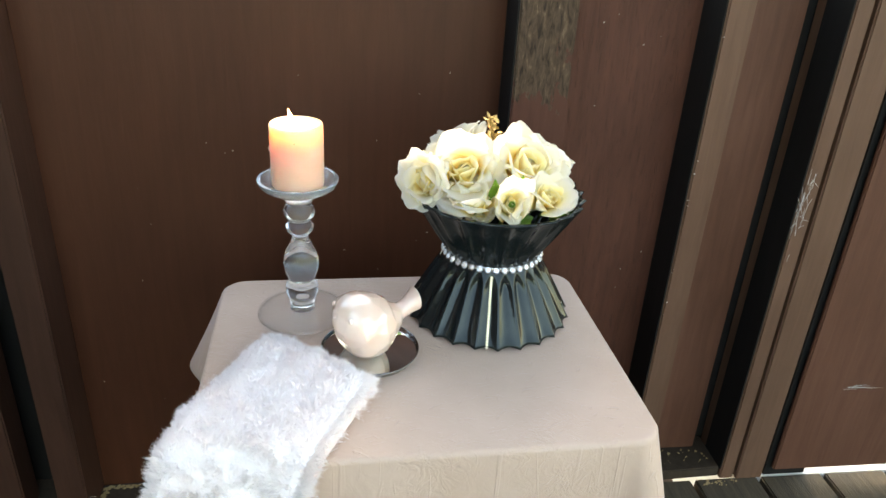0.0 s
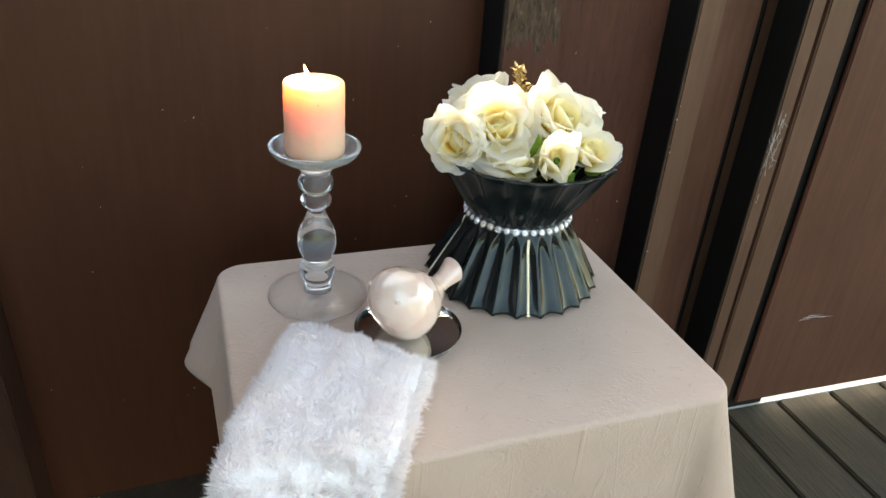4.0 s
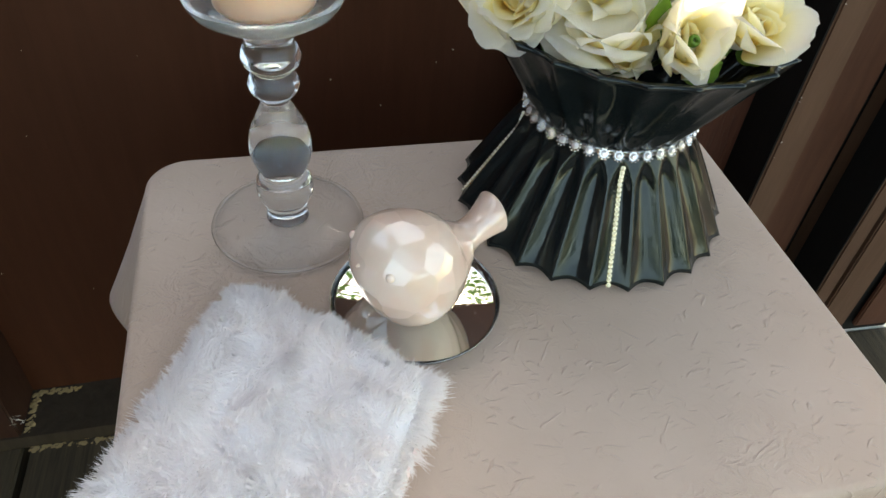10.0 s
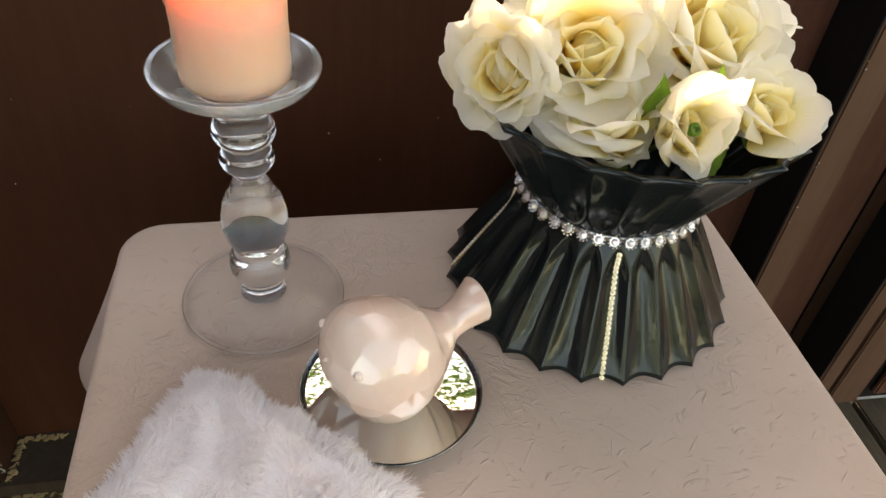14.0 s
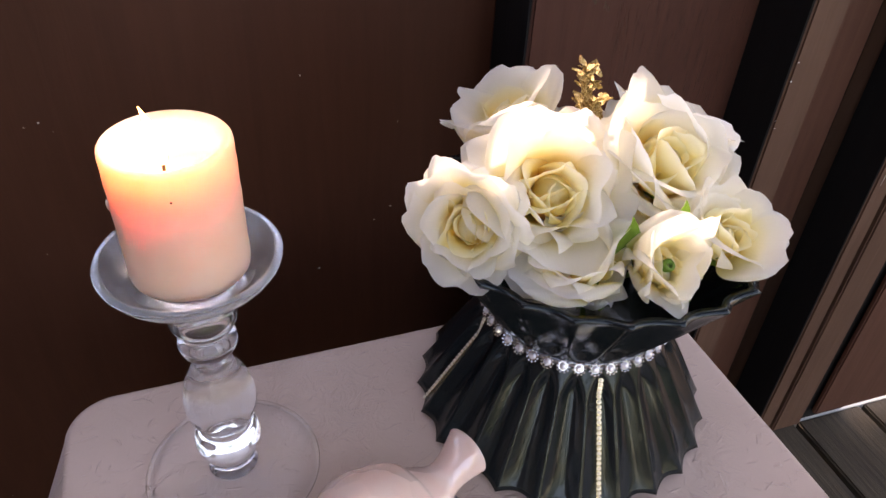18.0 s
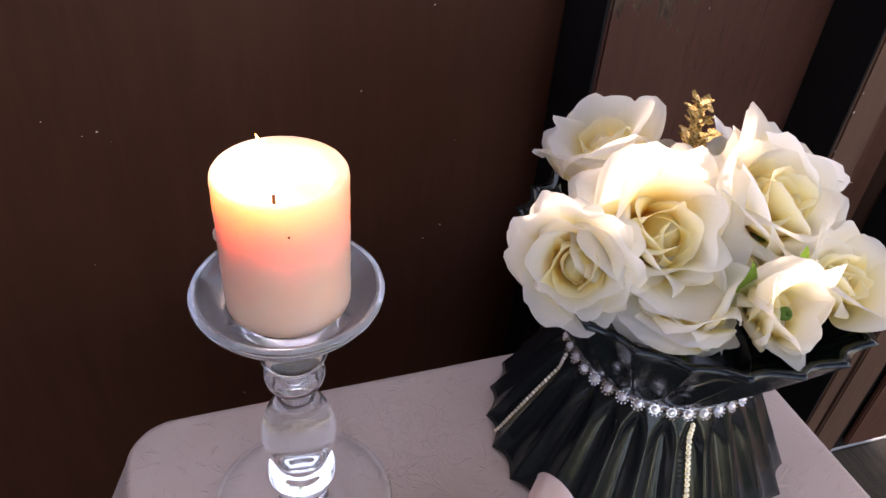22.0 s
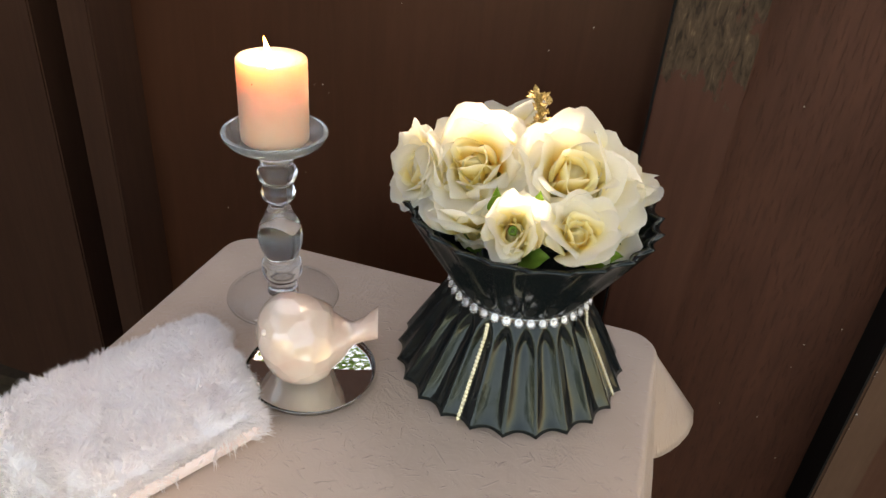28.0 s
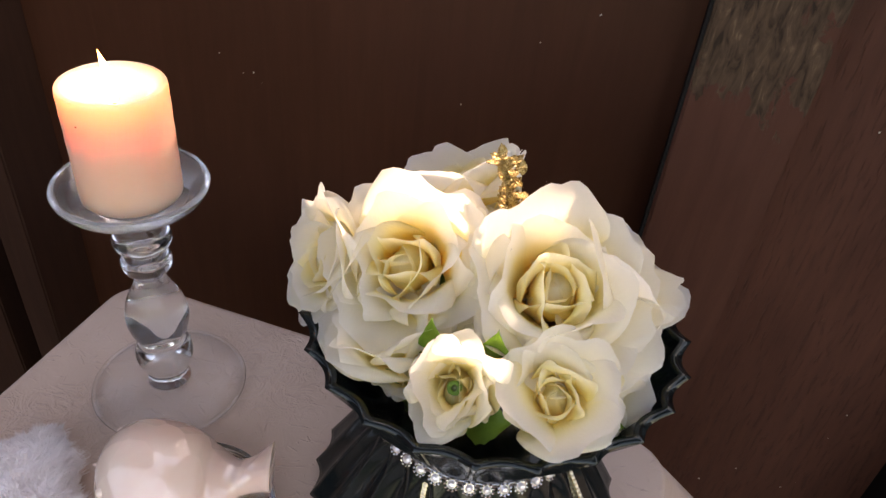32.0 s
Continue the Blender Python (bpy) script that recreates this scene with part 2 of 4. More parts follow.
def thin_glass_mat(name, painted_haze):
    """Thin clear glass; a faint greyish share paints in the bright sky haze."""
    m, nt, b = mat(name)
    tr = nt.nodes.new("ShaderNodeBsdfTransparent")
    tr.inputs["Color"].default_value = (1.0, 1.0, 1.0, 1)
    gl = nt.nodes.new("ShaderNodeBsdfGlossy")
    gl.inputs["Roughness"].default_value = 0.04
    fr = nd(nt, "LayerWeight", Blend=0.5)
    mx = nt.nodes.new("ShaderNodeMixShader")
    nt.links.new(add(nt, add(nt, add(nt, fr.outputs["Facing"], 3.2, "POWER"), 0.50, "MULTIPLY"), 0.022), mx.inputs[0])
    nt.links.new(tr.outputs[0], mx.inputs[1])
    nt.links.new(gl.outputs[0], mx.inputs[2])
    haze = nt.nodes.new("ShaderNodeBsdfTranslucent")
    haze.inputs["Color"].default_value = (0.85, 0.89, 0.90, 1)
    df = nt.nodes.new("ShaderNodeBsdfDiffuse")
    df.inputs["Color"].default_value = (0.85, 0.89, 0.90, 1)
    both = nd(nt, "MixShader", Fac=0.5)
    nt.links.new(haze.outputs[0], both.inputs[1])
    nt.links.new(df.outputs[0], both.inputs[2])
    mz = nt.nodes.new("ShaderNodeMixShader")
    nt.links.new(ramp(nt, noise_tex(nt, coords(nt, (1, 1, 1)), 30, 4), [(0.3, (painted_haze * 0.6,) * 3), (0.7, (painted_haze * 1.4,) * 3)]), mz.inputs[0])
    nt.links.new(mx.outputs[0], mz.inputs[1])
    nt.links.new(both.outputs[0], mz.inputs[2])
    nt.links.new(mz.outputs[0], nt.nodes["Material Output"].inputs[0])
    return m
M_foot = thin_glass_mat("clear_foot_glass", 0.045)

def bird_mat():
    m, nt, b = mat("cream_glaze")
    c = ramp(nt, noise_tex(nt, coords(nt, (1, 1, 1)), 22, 3), [(0.30, (0.83, 0.56, 0.45)), (0.72, (0.85, 0.69, 0.58))])
    nt.links.new(c, b.inputs["Base Color"])
    b.inputs["Roughness"].default_value = 0.06
    b.inputs["Coat Weight"].default_value = 1.0
    b.inputs["Coat Roughness"].default_value = 0.015
    b.inputs["Subsurface Weight"].default_value = 0.15
    b.inputs["Subsurface Radius"].default_value = (0.01, 0.006, 0.004)
    b.inputs["Coat IOR"].default_value = 1.95
    vo = nd(nt, "TexVoronoi", Scale=52.0, Randomness=0.75)
    nt.links.new(coords(nt, (1, 1, 1)), vo.inputs["Vector"])
    dent = bump(nt, None, add(nt, vo.outputs["Distance"], 2.0, "POWER"), 1.0, 0.0042)
    nt.links.new(dent.outputs[0], b.inputs["Coat Normal"])
    bump(nt, b, add(nt, vo.outputs["Distance"], 2.0, "POWER"), 1.0, 0.0003)
    b.inputs["Specular IOR Level"].default_value = 0.25
    return m
M_bird = bird_mat()

def wax_mat():
    m, nt, b = mat("ivory_wax")
    c = ramp(nt, noise_tex(nt, coords(nt, (1, 1, 1)), 40, 4), [(0.3, (0.80, 0.49, 0.34)), (0.7, (0.83, 0.53, 0.38))])
    nt.links.new(c, b.inputs["Base Color"])
    b.inputs["Roughness"].default_value = 0.38
    b.inputs["Subsurface Weight"].default_value = 1.0
    b.inputs["Subsurface Radius"].default_value = (1.0, 0.73, 0.56)
    b.inputs["Subsurface Scale"].default_value = 0.032
    bump(nt, b, noise_tex(nt, coords(nt, (1, 1, 1)), 120, 3), 0.12, 0.001)
    return m
M_wax = wax_mat()

def flame_mat():
    m, nt, b = mat("flame")
    e = nd(nt, "Emission", Strength=16.0)
    g = nt.nodes.new("ShaderNodeSeparateXYZ")
    nt.links.new(coords(nt, (1, 1, 1), "Generated"), g.inputs[0])
    nt.links.new(ramp(nt, g.outputs["Z"], [(0.0, (1.0, 0.72, 0.42)), (0.5, (1.0, 0.82, 0.56)), (0.8, (1.0, 0.55, 0.20)), (1.0, (0.9, 0.28, 0.05))]), e.inputs["Color"])
    nt.links.new(e.outputs[0], nt.nodes["Material Output"].inputs[0])
    return m
M_flame = flame_mat()
M_wick, _, _ = simple("charred_wick", (0.015, 0.012, 0.01), 0.9)

def petal_mat(name, stops):
    m, nt, b = mat(name)
    uv = nt.nodes.new("ShaderNodeTexCoord")
    sp = nt.nodes.new("ShaderNodeSeparateXYZ")
    nt.links.new(uv.outputs["UV"], sp.inputs[0])
    c = ramp(nt, sp.outputs["Y"], stops)
    vein = noise_tex(nt, coords(nt, (26, 2.5, 1), "UV"), 3, 3)
    c2 = mixc(nt, 0.07, c, ramp(nt, vein, [(0.3, (0.80, 0.72, 0.52)), (0.7, (0.96, 0.93, 0.86))]))
    nt.links.new(c2, b.inputs["Base Color"])
    b.inputs["Roughness"].default_value = 0.48
    b.inputs["Sheen Weight"].default_value = 0.2
    tr = nt.nodes.new("ShaderNodeBsdfTranslucent")
    nt.links.new(mixc(nt, 0.35, c2, (1.0, 0.94, 0.84)), tr.inputs["Color"])
    mx = nd(nt, "MixShader", Fac=0.70)
    nt.links.new(b.outputs[0], mx.inputs[1])
    nt.links.new(tr.outputs[0], mx.inputs[2])
    nt.links.new(mx.outputs[0], nt.nodes["Material Output"].inputs[0])
    bm_ = bump(nt, b, vein, 0.25, 0.001)
    nt.links.new(bm_.outputs[0], tr.inputs["Normal"])
    return m
M_petal = petal_mat("silk_petal", [(0.0, (0.99, 0.64, 0.06)), (0.30, (0.99, 0.80, 0.20)), (0.50, (0.99, 0.90, 0.48)), (0.72, (0.99, 0.95, 0.80)), (1.0, (0.99, 0.97, 0.92))])
M_heart = petal_mat("silk_heart", [(0.0, (0.99, 0.60, 0.04)), (0.50, (0.99, 0.77, 0.16)), (0.80, (0.99, 0.87, 0.38)), (1.0, (0.99, 0.94, 0.68))])

def leaf_mat(name, lo, hi):
    m, nt, b = mat(name)
    c = ramp(nt, noise_tex(nt, coords(nt, (1, 1, 1)), 60, 3), [(0.3, lo), (0.7, hi)])
    nt.links.new(c, b.inputs["Base Color"])
    b.inputs["Roughness"].default_value = 0.5
    tr = nt.nodes.new("ShaderNodeBsdfTranslucent")
    nt.links.new(c, tr.inputs["Color"])
    mx = nd(nt, "MixShader", Fac=0.35)
    nt.links.new(b.outputs[0], mx.inputs[1])
    nt.links.new(tr.outputs[0], mx.inputs[2])
    nt.links.new(mx.outputs[0], nt.nodes["Material Output"].inputs[0])
    return m
M_leaf = leaf_mat("silk_leaf", (0.07, 0.17, 0.018), (0.17, 0.33, 0.045))
M_foliage = leaf_mat("hedge_leaf", (0.03, 0.085, 0.018), (0.075, 0.165, 0.03))

def glitter_mat():
    m, nt, b = simple("gold_glitter", (0.60, 0.42, 0.14), 0.5, 0.6)
    vo = nd(nt, "TexVoronoi", Scale=900.0)
    nt.links.new(coords(nt, (1, 1, 1)), vo.inputs["Vector"])
    c = ramp(nt, vo.outputs["Color"], [(0.2, (0.30, 0.17, 0.04)), (0.5, (0.60, 0.41, 0.14)), (0.9, (0.95, 0.80, 0.46))])
    nt.links.new(c, b.inputs["Base Color"])
    bump(nt, b, vo.outputs["Distance"], 0.9, 0.002)
    return m
M_glitter = glitter_mat()

def fur_mat():
    m, nt, b = mat("plush_fibre")
    c = ramp(nt, noise_tex(nt, coords(nt, (1, 1, 1)), 18, 3), [(0.35, (0.99, 0.94, 0.925)), (0.65, (0.995, 0.965, 0.955))])
    nt.links.new(c, b.inputs["Base Color"])
    b.inputs["Roughness"].default_value = 0.9
    b.inputs["Specular IOR Level"].default_value = 0.1
    b.inputs["Sheen Weight"].default_value = 0.8
    b.inputs["Sheen Roughness"].default_value = 0.6
    tr = nt.nodes.new("ShaderNodeBsdfTranslucent")
    nt.links.new(c, tr.inputs["Color"])
    mx = nd(nt, "MixShader", Fac=0.55)
    nt.links.new(b.outputs[0], mx.inputs[1])
    nt.links.new(tr.outputs[0], mx.inputs[2])
    nt.links.new(mx.outputs[0], nt.nodes["Material Output"].inputs[0])
    return m
M_fur = fur_mat()

def ground_mat():
    m, nt, b = mat("warm_bounce_ground")
    # Brown picked so that the unseen ground bounces warm light.
    c = ramp(nt, noise_tex(nt, coords(nt, (1, 1, 1)), 3, 8, 0.7), [(0.3, (0.12, 0.075, 0.048)), (0.7, (0.19, 0.125, 0.085))])
    nt.links.new(c, b.inputs["Base Color"])
    b.inputs["Roughness"].default_value = 0.9
    return m
M_ground = ground_mat()
# Kept this pale so that the gap under the panel burns out white.
M_gap_slab, _, _ = simple("pale_gap_slab", (0.72, 0.69, 0.62), 0.9)

# ---- mesh helpers ----
def finish(bm, name, material, smooth=False):
    me = bpy.data.meshes.new(name)
    bmesh.ops.recalc_face_normals(bm, faces=bm.faces)
    bm.to_mesh(me)
    bm.free()
    if material:
        me.materials.append(material)
    if smooth:
        me.polygons.foreach_set("use_smooth", [True] * len(me.polygons))
    return me

def part(name, bm, material, parent, label="", smooth=False):
    me = bm if isinstance(bm, bpy.types.Mesh) else finish(bm, name, material, smooth)
    ob = new(name, me)
    ob.parent = parent
    return tagged(ob, label)

def thing(name, bm, material, label, category, smooth=False, **kw):
    me = bm if isinstance(bm, bpy.types.Mesh) or bm is None else finish(bm, name, material, smooth)
    return tagged(new(name, me), label, category, **kw)

def box(x0, x1, y0, y1, z0, z1, bevel=0.0):
    bm = bmesh.new()
    bmesh.ops.create_cube(bm, size=1)
    for v in bm.verts:
        v.co = Vector((x0 + (v.co.x + 0.5) * (x1 - x0), y0 + (v.co.y + 0.5) * (y1 - y0), z0 + (v.co.z + 0.5) * (z1 - z0)))
    if bevel:
        bmesh.ops.bevel(bm, geom=bm.edges[:], offset=bevel, segments=2, affect="EDGES")
    return bm

def prism(pts, z0, z1, bevel=0.0):
    """An upright prism over the outline pts."""
    bm = bmesh.new()
    lo = [bm.verts.new((x, y, z0)) for x, y in pts]
    hi = [bm.verts.new((x, y, z1)) for x, y in pts]
    n = len(pts)
    bm.faces.new(lo[::-1]), bm.faces.new(hi)
    for i in range(n):
        bm.faces.new((lo[i], lo[(i + 1) % n], hi[(i + 1) % n], hi[i]))
    if bevel:
        bmesh.ops.bevel(bm, geom=bm.edges[:], offset=bevel, segments=2, affect="EDGES")
    return bm

def lathe(profile, n=64, closed=False):
    """Turn (r, z) pairs about the z axis."""
    bm = bmesh.new()
    rings = []
    for r, z in profile:
        if r < 1e-6:
            rings.append([bm.verts.new((0, 0, z))])
        else:
            rings.append([bm.verts.new((r * math.cos(2 * math.pi * i / n), r * math.sin(2 * math.pi * i / n), z)) for i in range(n)])
    for a, b in zip(rings, rings[1:]):
        for i in range(n):
            j = (i + 1) % n
            if len(a) == 1 and len(b) == 1:
                continue
            if len(a) == 1:
                bm.faces.new((a[0], b[i], b[j]))
            elif len(b) == 1:
                bm.faces.new((a[i], b[0], a[j]))
            else:
                bm.faces.new((a[i], b[i], b[j], a[j]))
    return bm

def spline(pts, steps=6):
    """Catmull-Rom through 2D points."""
    out = []
    p = [pts[0]] + list(pts) + [pts[-1]]
    for i in range(1, len(p) - 2):
        for k in range(steps):
            t = k / steps
            out.append(tuple(0.5 * (2 * b + (c - a) * t + (2 * a - 5 * b + 4 * c - d) * t * t + (3 * b - a - 3 * c + d) * t ** 3)
                             for a, b, c, d in zip(p[i - 1], p[i], p[i + 1], p[i + 2])))
    out.append(tuple(pts[-1]))
    return out

def grid_mesh(name, rows, material, wrap=False, uv=False, smooth=True):
    """A sheet from rows of points."""
    nr, nc = len(rows), len(rows[0])
    verts = [tuple(p) for r in rows for p in r]
    faces = []
    for i in range(nr - 1):
        for j in range(nc if wrap else nc - 1):
            k = (j + 1) % nc
            faces.append((i * nc + j, i * nc + k, (i + 1) * nc + k, (i + 1) * nc + j))
    me = bpy.data.meshes.new(name)
    me.from_pydata(verts, [], faces)
    me.materials.append(material)
    if uv:
        lay = me.uv_layers.new(name="UVMap")
        for poly in me.polygons:
            for li, vi in zip(poly.loop_indices, poly.vertices):
                lay.data[li].uv = ((vi % nc) / (nc - 1), (vi // nc) / (nr - 1))
    if smooth:
        me.polygons.foreach_set("use_smooth", [True] * len(me.polygons))
    return me

# ---- the ground and the shelter ----
thing("ground", box(-60, 60, -60, 60, -0.75, -0.55), M_ground, "unseen brown ground round the wooden shelter, coloured to bounce warm light", "ground", kind="structure")

wall_back = thing("wall_back", prism([(-2.4, 1.36), (-0.62, 1.375), (0.33, 1.425), (1.06, 1.425), (1.06, 1.455), (-2.4, 1.455)], 0.0, 1.215), M_dark, "dark brown painted wooden wall with posts and recessed panels", "wall", kind="structure")
part("panel", prism([(-0.556, 1.345), (0.302, 1.395), (0.302, 1.42), (-0.556, 1.37)], 0.03, 1.225), M_panel, wall_back, "smooth dark brown wall panel")
part("post", box(0.306, 0.412, 1.300, 1.42, 0.02, 1.225, 0.003), M_peel, wall_back, "post with paint peeling off its top")
part("panel", box(0.413, 0.687, 1.392, 1.42, 0.03, 1.225), M_grain, wall_back, "coarse-grained brown panel")
part("post", box(0.688, 0.742, 1.298, 1.42, 0.02, 1.225, 0.003), M_post, wall_back)
# Ends short of the next post; the near-black backing paints the shade there.
part("panel", box(0.743, 0.896, 1.385, 1.42, 0.03, 1.225), M_board, wall_back)
part("post", box(0.936, 0.972, 1.298, 1.42, 0.0, 1.225, 0.003), M_post, wall_back)
part("batten", box(0.978, 1.048, 1.294, 1.40, 0.0, 1.225, 0.003), M_post, wall_back)
part("post", box(-0.618, -0.557, 1.250, 1.37, 0.02, 1.225, 0.003), M_left, wall_back)
# Near-black plates paint the shade on the posts' left sides.
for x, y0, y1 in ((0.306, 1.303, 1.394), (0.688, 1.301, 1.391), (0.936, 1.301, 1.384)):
    part("post_shade", box(x - 0.0035, x - 0.0005, y0, y1, 0.03, 1.223), M_dark, wall_back, "thin near-black plate standing in for shade on a post's side")
part("board", box(-1.20, -0.690, 1.262, 1.33, 0.03, 1.225, 0.003), M_left, wall_back)
part("board", box(-2.40, -1.215, 1.262, 1.33, 0.03, 1.225, 0.003), M_left, wall_back)
wall_right = thing("wall_right_panel", box(1.070, 2.6, 1.288, 1.300, 0.030, 1.225, 0.003), M_board, "wide brown painted panel above a bright gap", "wall", kind="structure")
# Extra dark block, added to close the left end of the bright gap.
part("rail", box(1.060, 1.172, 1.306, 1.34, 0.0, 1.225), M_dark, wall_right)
# Added slab; its pale colour makes the sunlit gap read as bright.
thing("bright_gap_slab", box(1.0, 4.0, 1.3025, 4.0, -0.30, -0.003), M_gap_slab, "pale sunlit slab added outside the wall to brighten the gap", "paving", kind="structure")
# Unseen full-height wall, added to keep out light from the left.
thing("left_light_block", box(-1.70, -1.62, -1.6, 1.25, 0.0, 2.30), M_board, "unseen brown side wall added to block light from the left", "wall", kind="structure")
# Unseen roof strip, added to cut and shape the sky light overhead.
sky_light_block = thing("sky_light_block", box(-1.72, 2.8, 0.15, 1.15, 2.30, 2.38), M_left, "unseen dark brown roof strip added to shape the sky light", "roof", kind="structure")
thing("trim", prism([(-2.4, 1.20), (-0.65, 1.243), (0.935, 1.306), (0.935, 1.425), (-2.4, 1.36)], 0.002, 0.032, 0.003), M_sill, "worn bottom rail with chipped paint", "rail", kind="structure")

# ---- the table ----
TX0, TX1, TY0, TY1, TZ = -0.190, 0.386, 0.655, 1.090, 0.712
TURNED = 1.5

def small_table():
    cx, cy = (TX0 + TX1) / 2, (TY0 + TY1) / 2
    w, d = (TX1 - TX0) / 2 - 0.016, (TY1 - TY0) / 2 - 0.016
    m, nt, b = simple("table_wood", (0.22, 0.14, 0.08), 0.5)
    root = tagged(new("side_table"), "small wooden side table under a draped cloth", "table")
    root.matrix_world = pose(cx, cy, 0, 0, 0, TURNED)
    part("tabletop", box(-w, w, -d, d, TZ - 0.028, TZ - 0.004, 0.008), m, root)
    for sx in (-1, 1):
        for sy in (-1, 1):
            part("leg", box(sx * (w - 0.05) - 0.018, sx * (w - 0.05) + 0.018, sy * (d - 0.05) - 0.018, sy * (d - 0.05) + 0.018, 0.0, TZ - 0.028, 0.003), m, root)
    return root
small_table()

def tablecloth():
    cx, cy = (TX0 + TX1) / 2, (TY0 + TY1) / 2
    hw, hd, rad = (TX1 - TX0) / 2, (TY1 - TY0) / 2, 0.036
    per = []
    arcs = [(hw - rad, -hd + rad, -90), (hw - rad, hd - rad, 0), (-hw + rad, hd - rad, 90), (-hw + rad, -hd + rad, 180)]
    for k, (ax, ay, a0) in enumerate(arcs):
        for i in range(13):
            a = radians(a0 + 90 * i / 12)
            per.append((ax + rad * math.cos(a), ay + rad * math.sin(a), math.cos(a), math.sin(a), 1 - abs(i - 6) / 6))
        bx, by, b0 = arcs[(k + 1) % 4]
        a, b = radians(a0 + 90), radians(b0)
        p, q = (ax + rad * math.cos(a), ay + rad * math.sin(a)), (bx + rad * math.cos(b), by + rad * math.sin(b))
        for i in range(1, 30):
            f = i / 30
            per.append((p[0] + (q[0] - p[0]) * f, p[1] + (q[1] - p[1]) * f, math.cos(a), math.sin(a), 0))
    rows = []
    for s in [i / 24 for i in range(1, 24)] + [0.972]:
        rows.append([(x * s, y * s, TZ + 0.0008 * noise.noise(Vector((x * s * 14, y * s * 14, 3)))) for x, y, *_ in per])
    for a in (0, 20, 45, 70, 90):
        r = 0.007
        rows.append([(x + nx * (r * math.sin(radians(a)) - r * 0.5), y + ny * (r * math.sin(radians(a)) - r * 0.5), TZ - r * (1 - math.cos(radians(a)))) for x, y, nx, ny, c in per])
    def hang(x, y, nx, ny, c):
        back = max(0.0, min(1.0, (y + hd) / (2 * hd)))
        drop = 0.50 * (1 - back) + 0.075 * back + (0.03 * c * back if x < 0 else 0.0)
        if ny < -0.3:
            drop = 0.50
        if x > 0 and nx > 0.3:
            drop += 0.06 * back
        if y > hd - 0.06 and x > 0:
            drop += 0.020 * c
        if x < 0 and nx < -0.3:
            drop = min(drop, 0.115) if y > 0.08 else drop
        return drop
    for k in range(1, 15):
        f = k / 14
        row = []
        for i, (x, y, nx, ny, c) in enumerate(per):
            d = hang(x, y, nx, ny, c)
            fold = 0.010 * math.sin(i * 0.55 + 1.3 * math.sin(i * 0.13)) * min(1, f * d / 0.15)
            corner = c * (0.62 if y > 0 and x > 0 else 0.22 if x > 0 else 0.16) * f * d + (0.13 * f * d * max(0.0, nx) if x > 0 else 0.0)
            if x < 0:
                corner += 0.055 * f * math.exp(-((y - 0.150) / 0.055) ** 2)
            out = 0.0035 + fold * 0.6 + corner + 0.03 * f * d
            row.append((x + nx * out, y + ny * out, TZ - 0.007 - f * (d - 0.007) + 0.006 * f * noise.noise(Vector((x * 9, y * 9, 0)))))
        rows.append(row)
    me = grid_mesh("tablecloth", rows, M_cloth, wrap=True)
    bm = bmesh.new()
    bm.from_mesh(me)
    n = len(per)
    ring = list(bm.verts)[:n]
    c = bm.verts.new((0, 0, TZ))
    for i in range(n):
        bm.faces.new((c, ring[i], ring[(i + 1) % n]))
    for f in bm.faces:
        f.smooth = True
    ob = thing("tablecloth", bm, M_cloth, "pale taupe crinkled tablecloth draped over the small table", "tablecloth", True)
    ob.matrix_world = pose(cx, cy, 0, 0, 0, TURNED)
    thick = ob.modifiers.new("thickness", "SOLIDIFY")
    thick.thickness, thick.offset = 0.0012, -1.0
    return ob
tablecloth()
TOP = TZ + 0.002

# ---- the glass holder and its candle ----
HX, HY = -0.0655, 0.978
def candle_holder():
    stem = [(0.0190, 0.010), (0.0180, 0.016), (0.0182, 0.022), (0.0190, 0.028), (0.0228, 0.0335), (0.0244, 0.042), (0.0232, 0.051), (0.0190, 0.0575), (0.0192, 0.061),
            (0.0228, 0.069), (0.0256, 0.080), (0.0254, 0.091), (0.0220, 0.105), (0.0158, 0.118), (0.0122, 0.128), (0.0130, 0.133), (0.0186, 0.139), (0.0198, 0.147),
            (0.0160, 0.153), (0.0150, 0.156), (0.0212, 0.162), (0.0226, 0.169), (0.0200, 0.176), (0.0180, 0.180), (0.0195, 0.186)]
    root = tagged(new("candle_holder"), "clear turned glass candle holder on the cloth", "candle holder")
    root.location = (HX, HY, TOP)
    foot = [(0, 0.0), (0.060, 0.0), (0.0635, 0.001), (0.0638, 0.0028), (0.0630, 0.0045), (0.052, 0.0062), (0.040, 0.0080), (0.029, 0.0105), (0.0225, 0.0135), (0.0190, 0.0165)]
    cup = [(0.0195, 0.186), (0.024, 0.192), (0.033, 0.1985), (0.0445, 0.2035), (0.052, 0.2085), (0.0562, 0.2145), (0.0570, 0.2180), (0.0558, 0.2202), (0.0530, 0.2195), (0.0505, 0.2160), (0.0460, 0.2115), (0.0400, 0.2092), (0, 0.2090)]
    shaft = [(0, stem[0][1])] + spline(stem, 4) + [(0, stem[-1][1])]
    for name, prof, m in (("foot", foot, M_foot), ("stem", shaft, M_stem), ("cup", cup, M_cup)):
        part(name, lathe(prof, 72), m, root, "", True)
    ring = lathe([(0.0655 + 0.0019 * math.cos(k * math.pi / 4), 0.0024 + 0.0019 * math.sin(k * math.pi / 4)) for k in range(9)], 72)
    part("foot_rim", ring, M_glass, root, "", True)
    return root
candle_holder()
CZ = TOP + 0.2094
CTOP = 1.013 - CZ
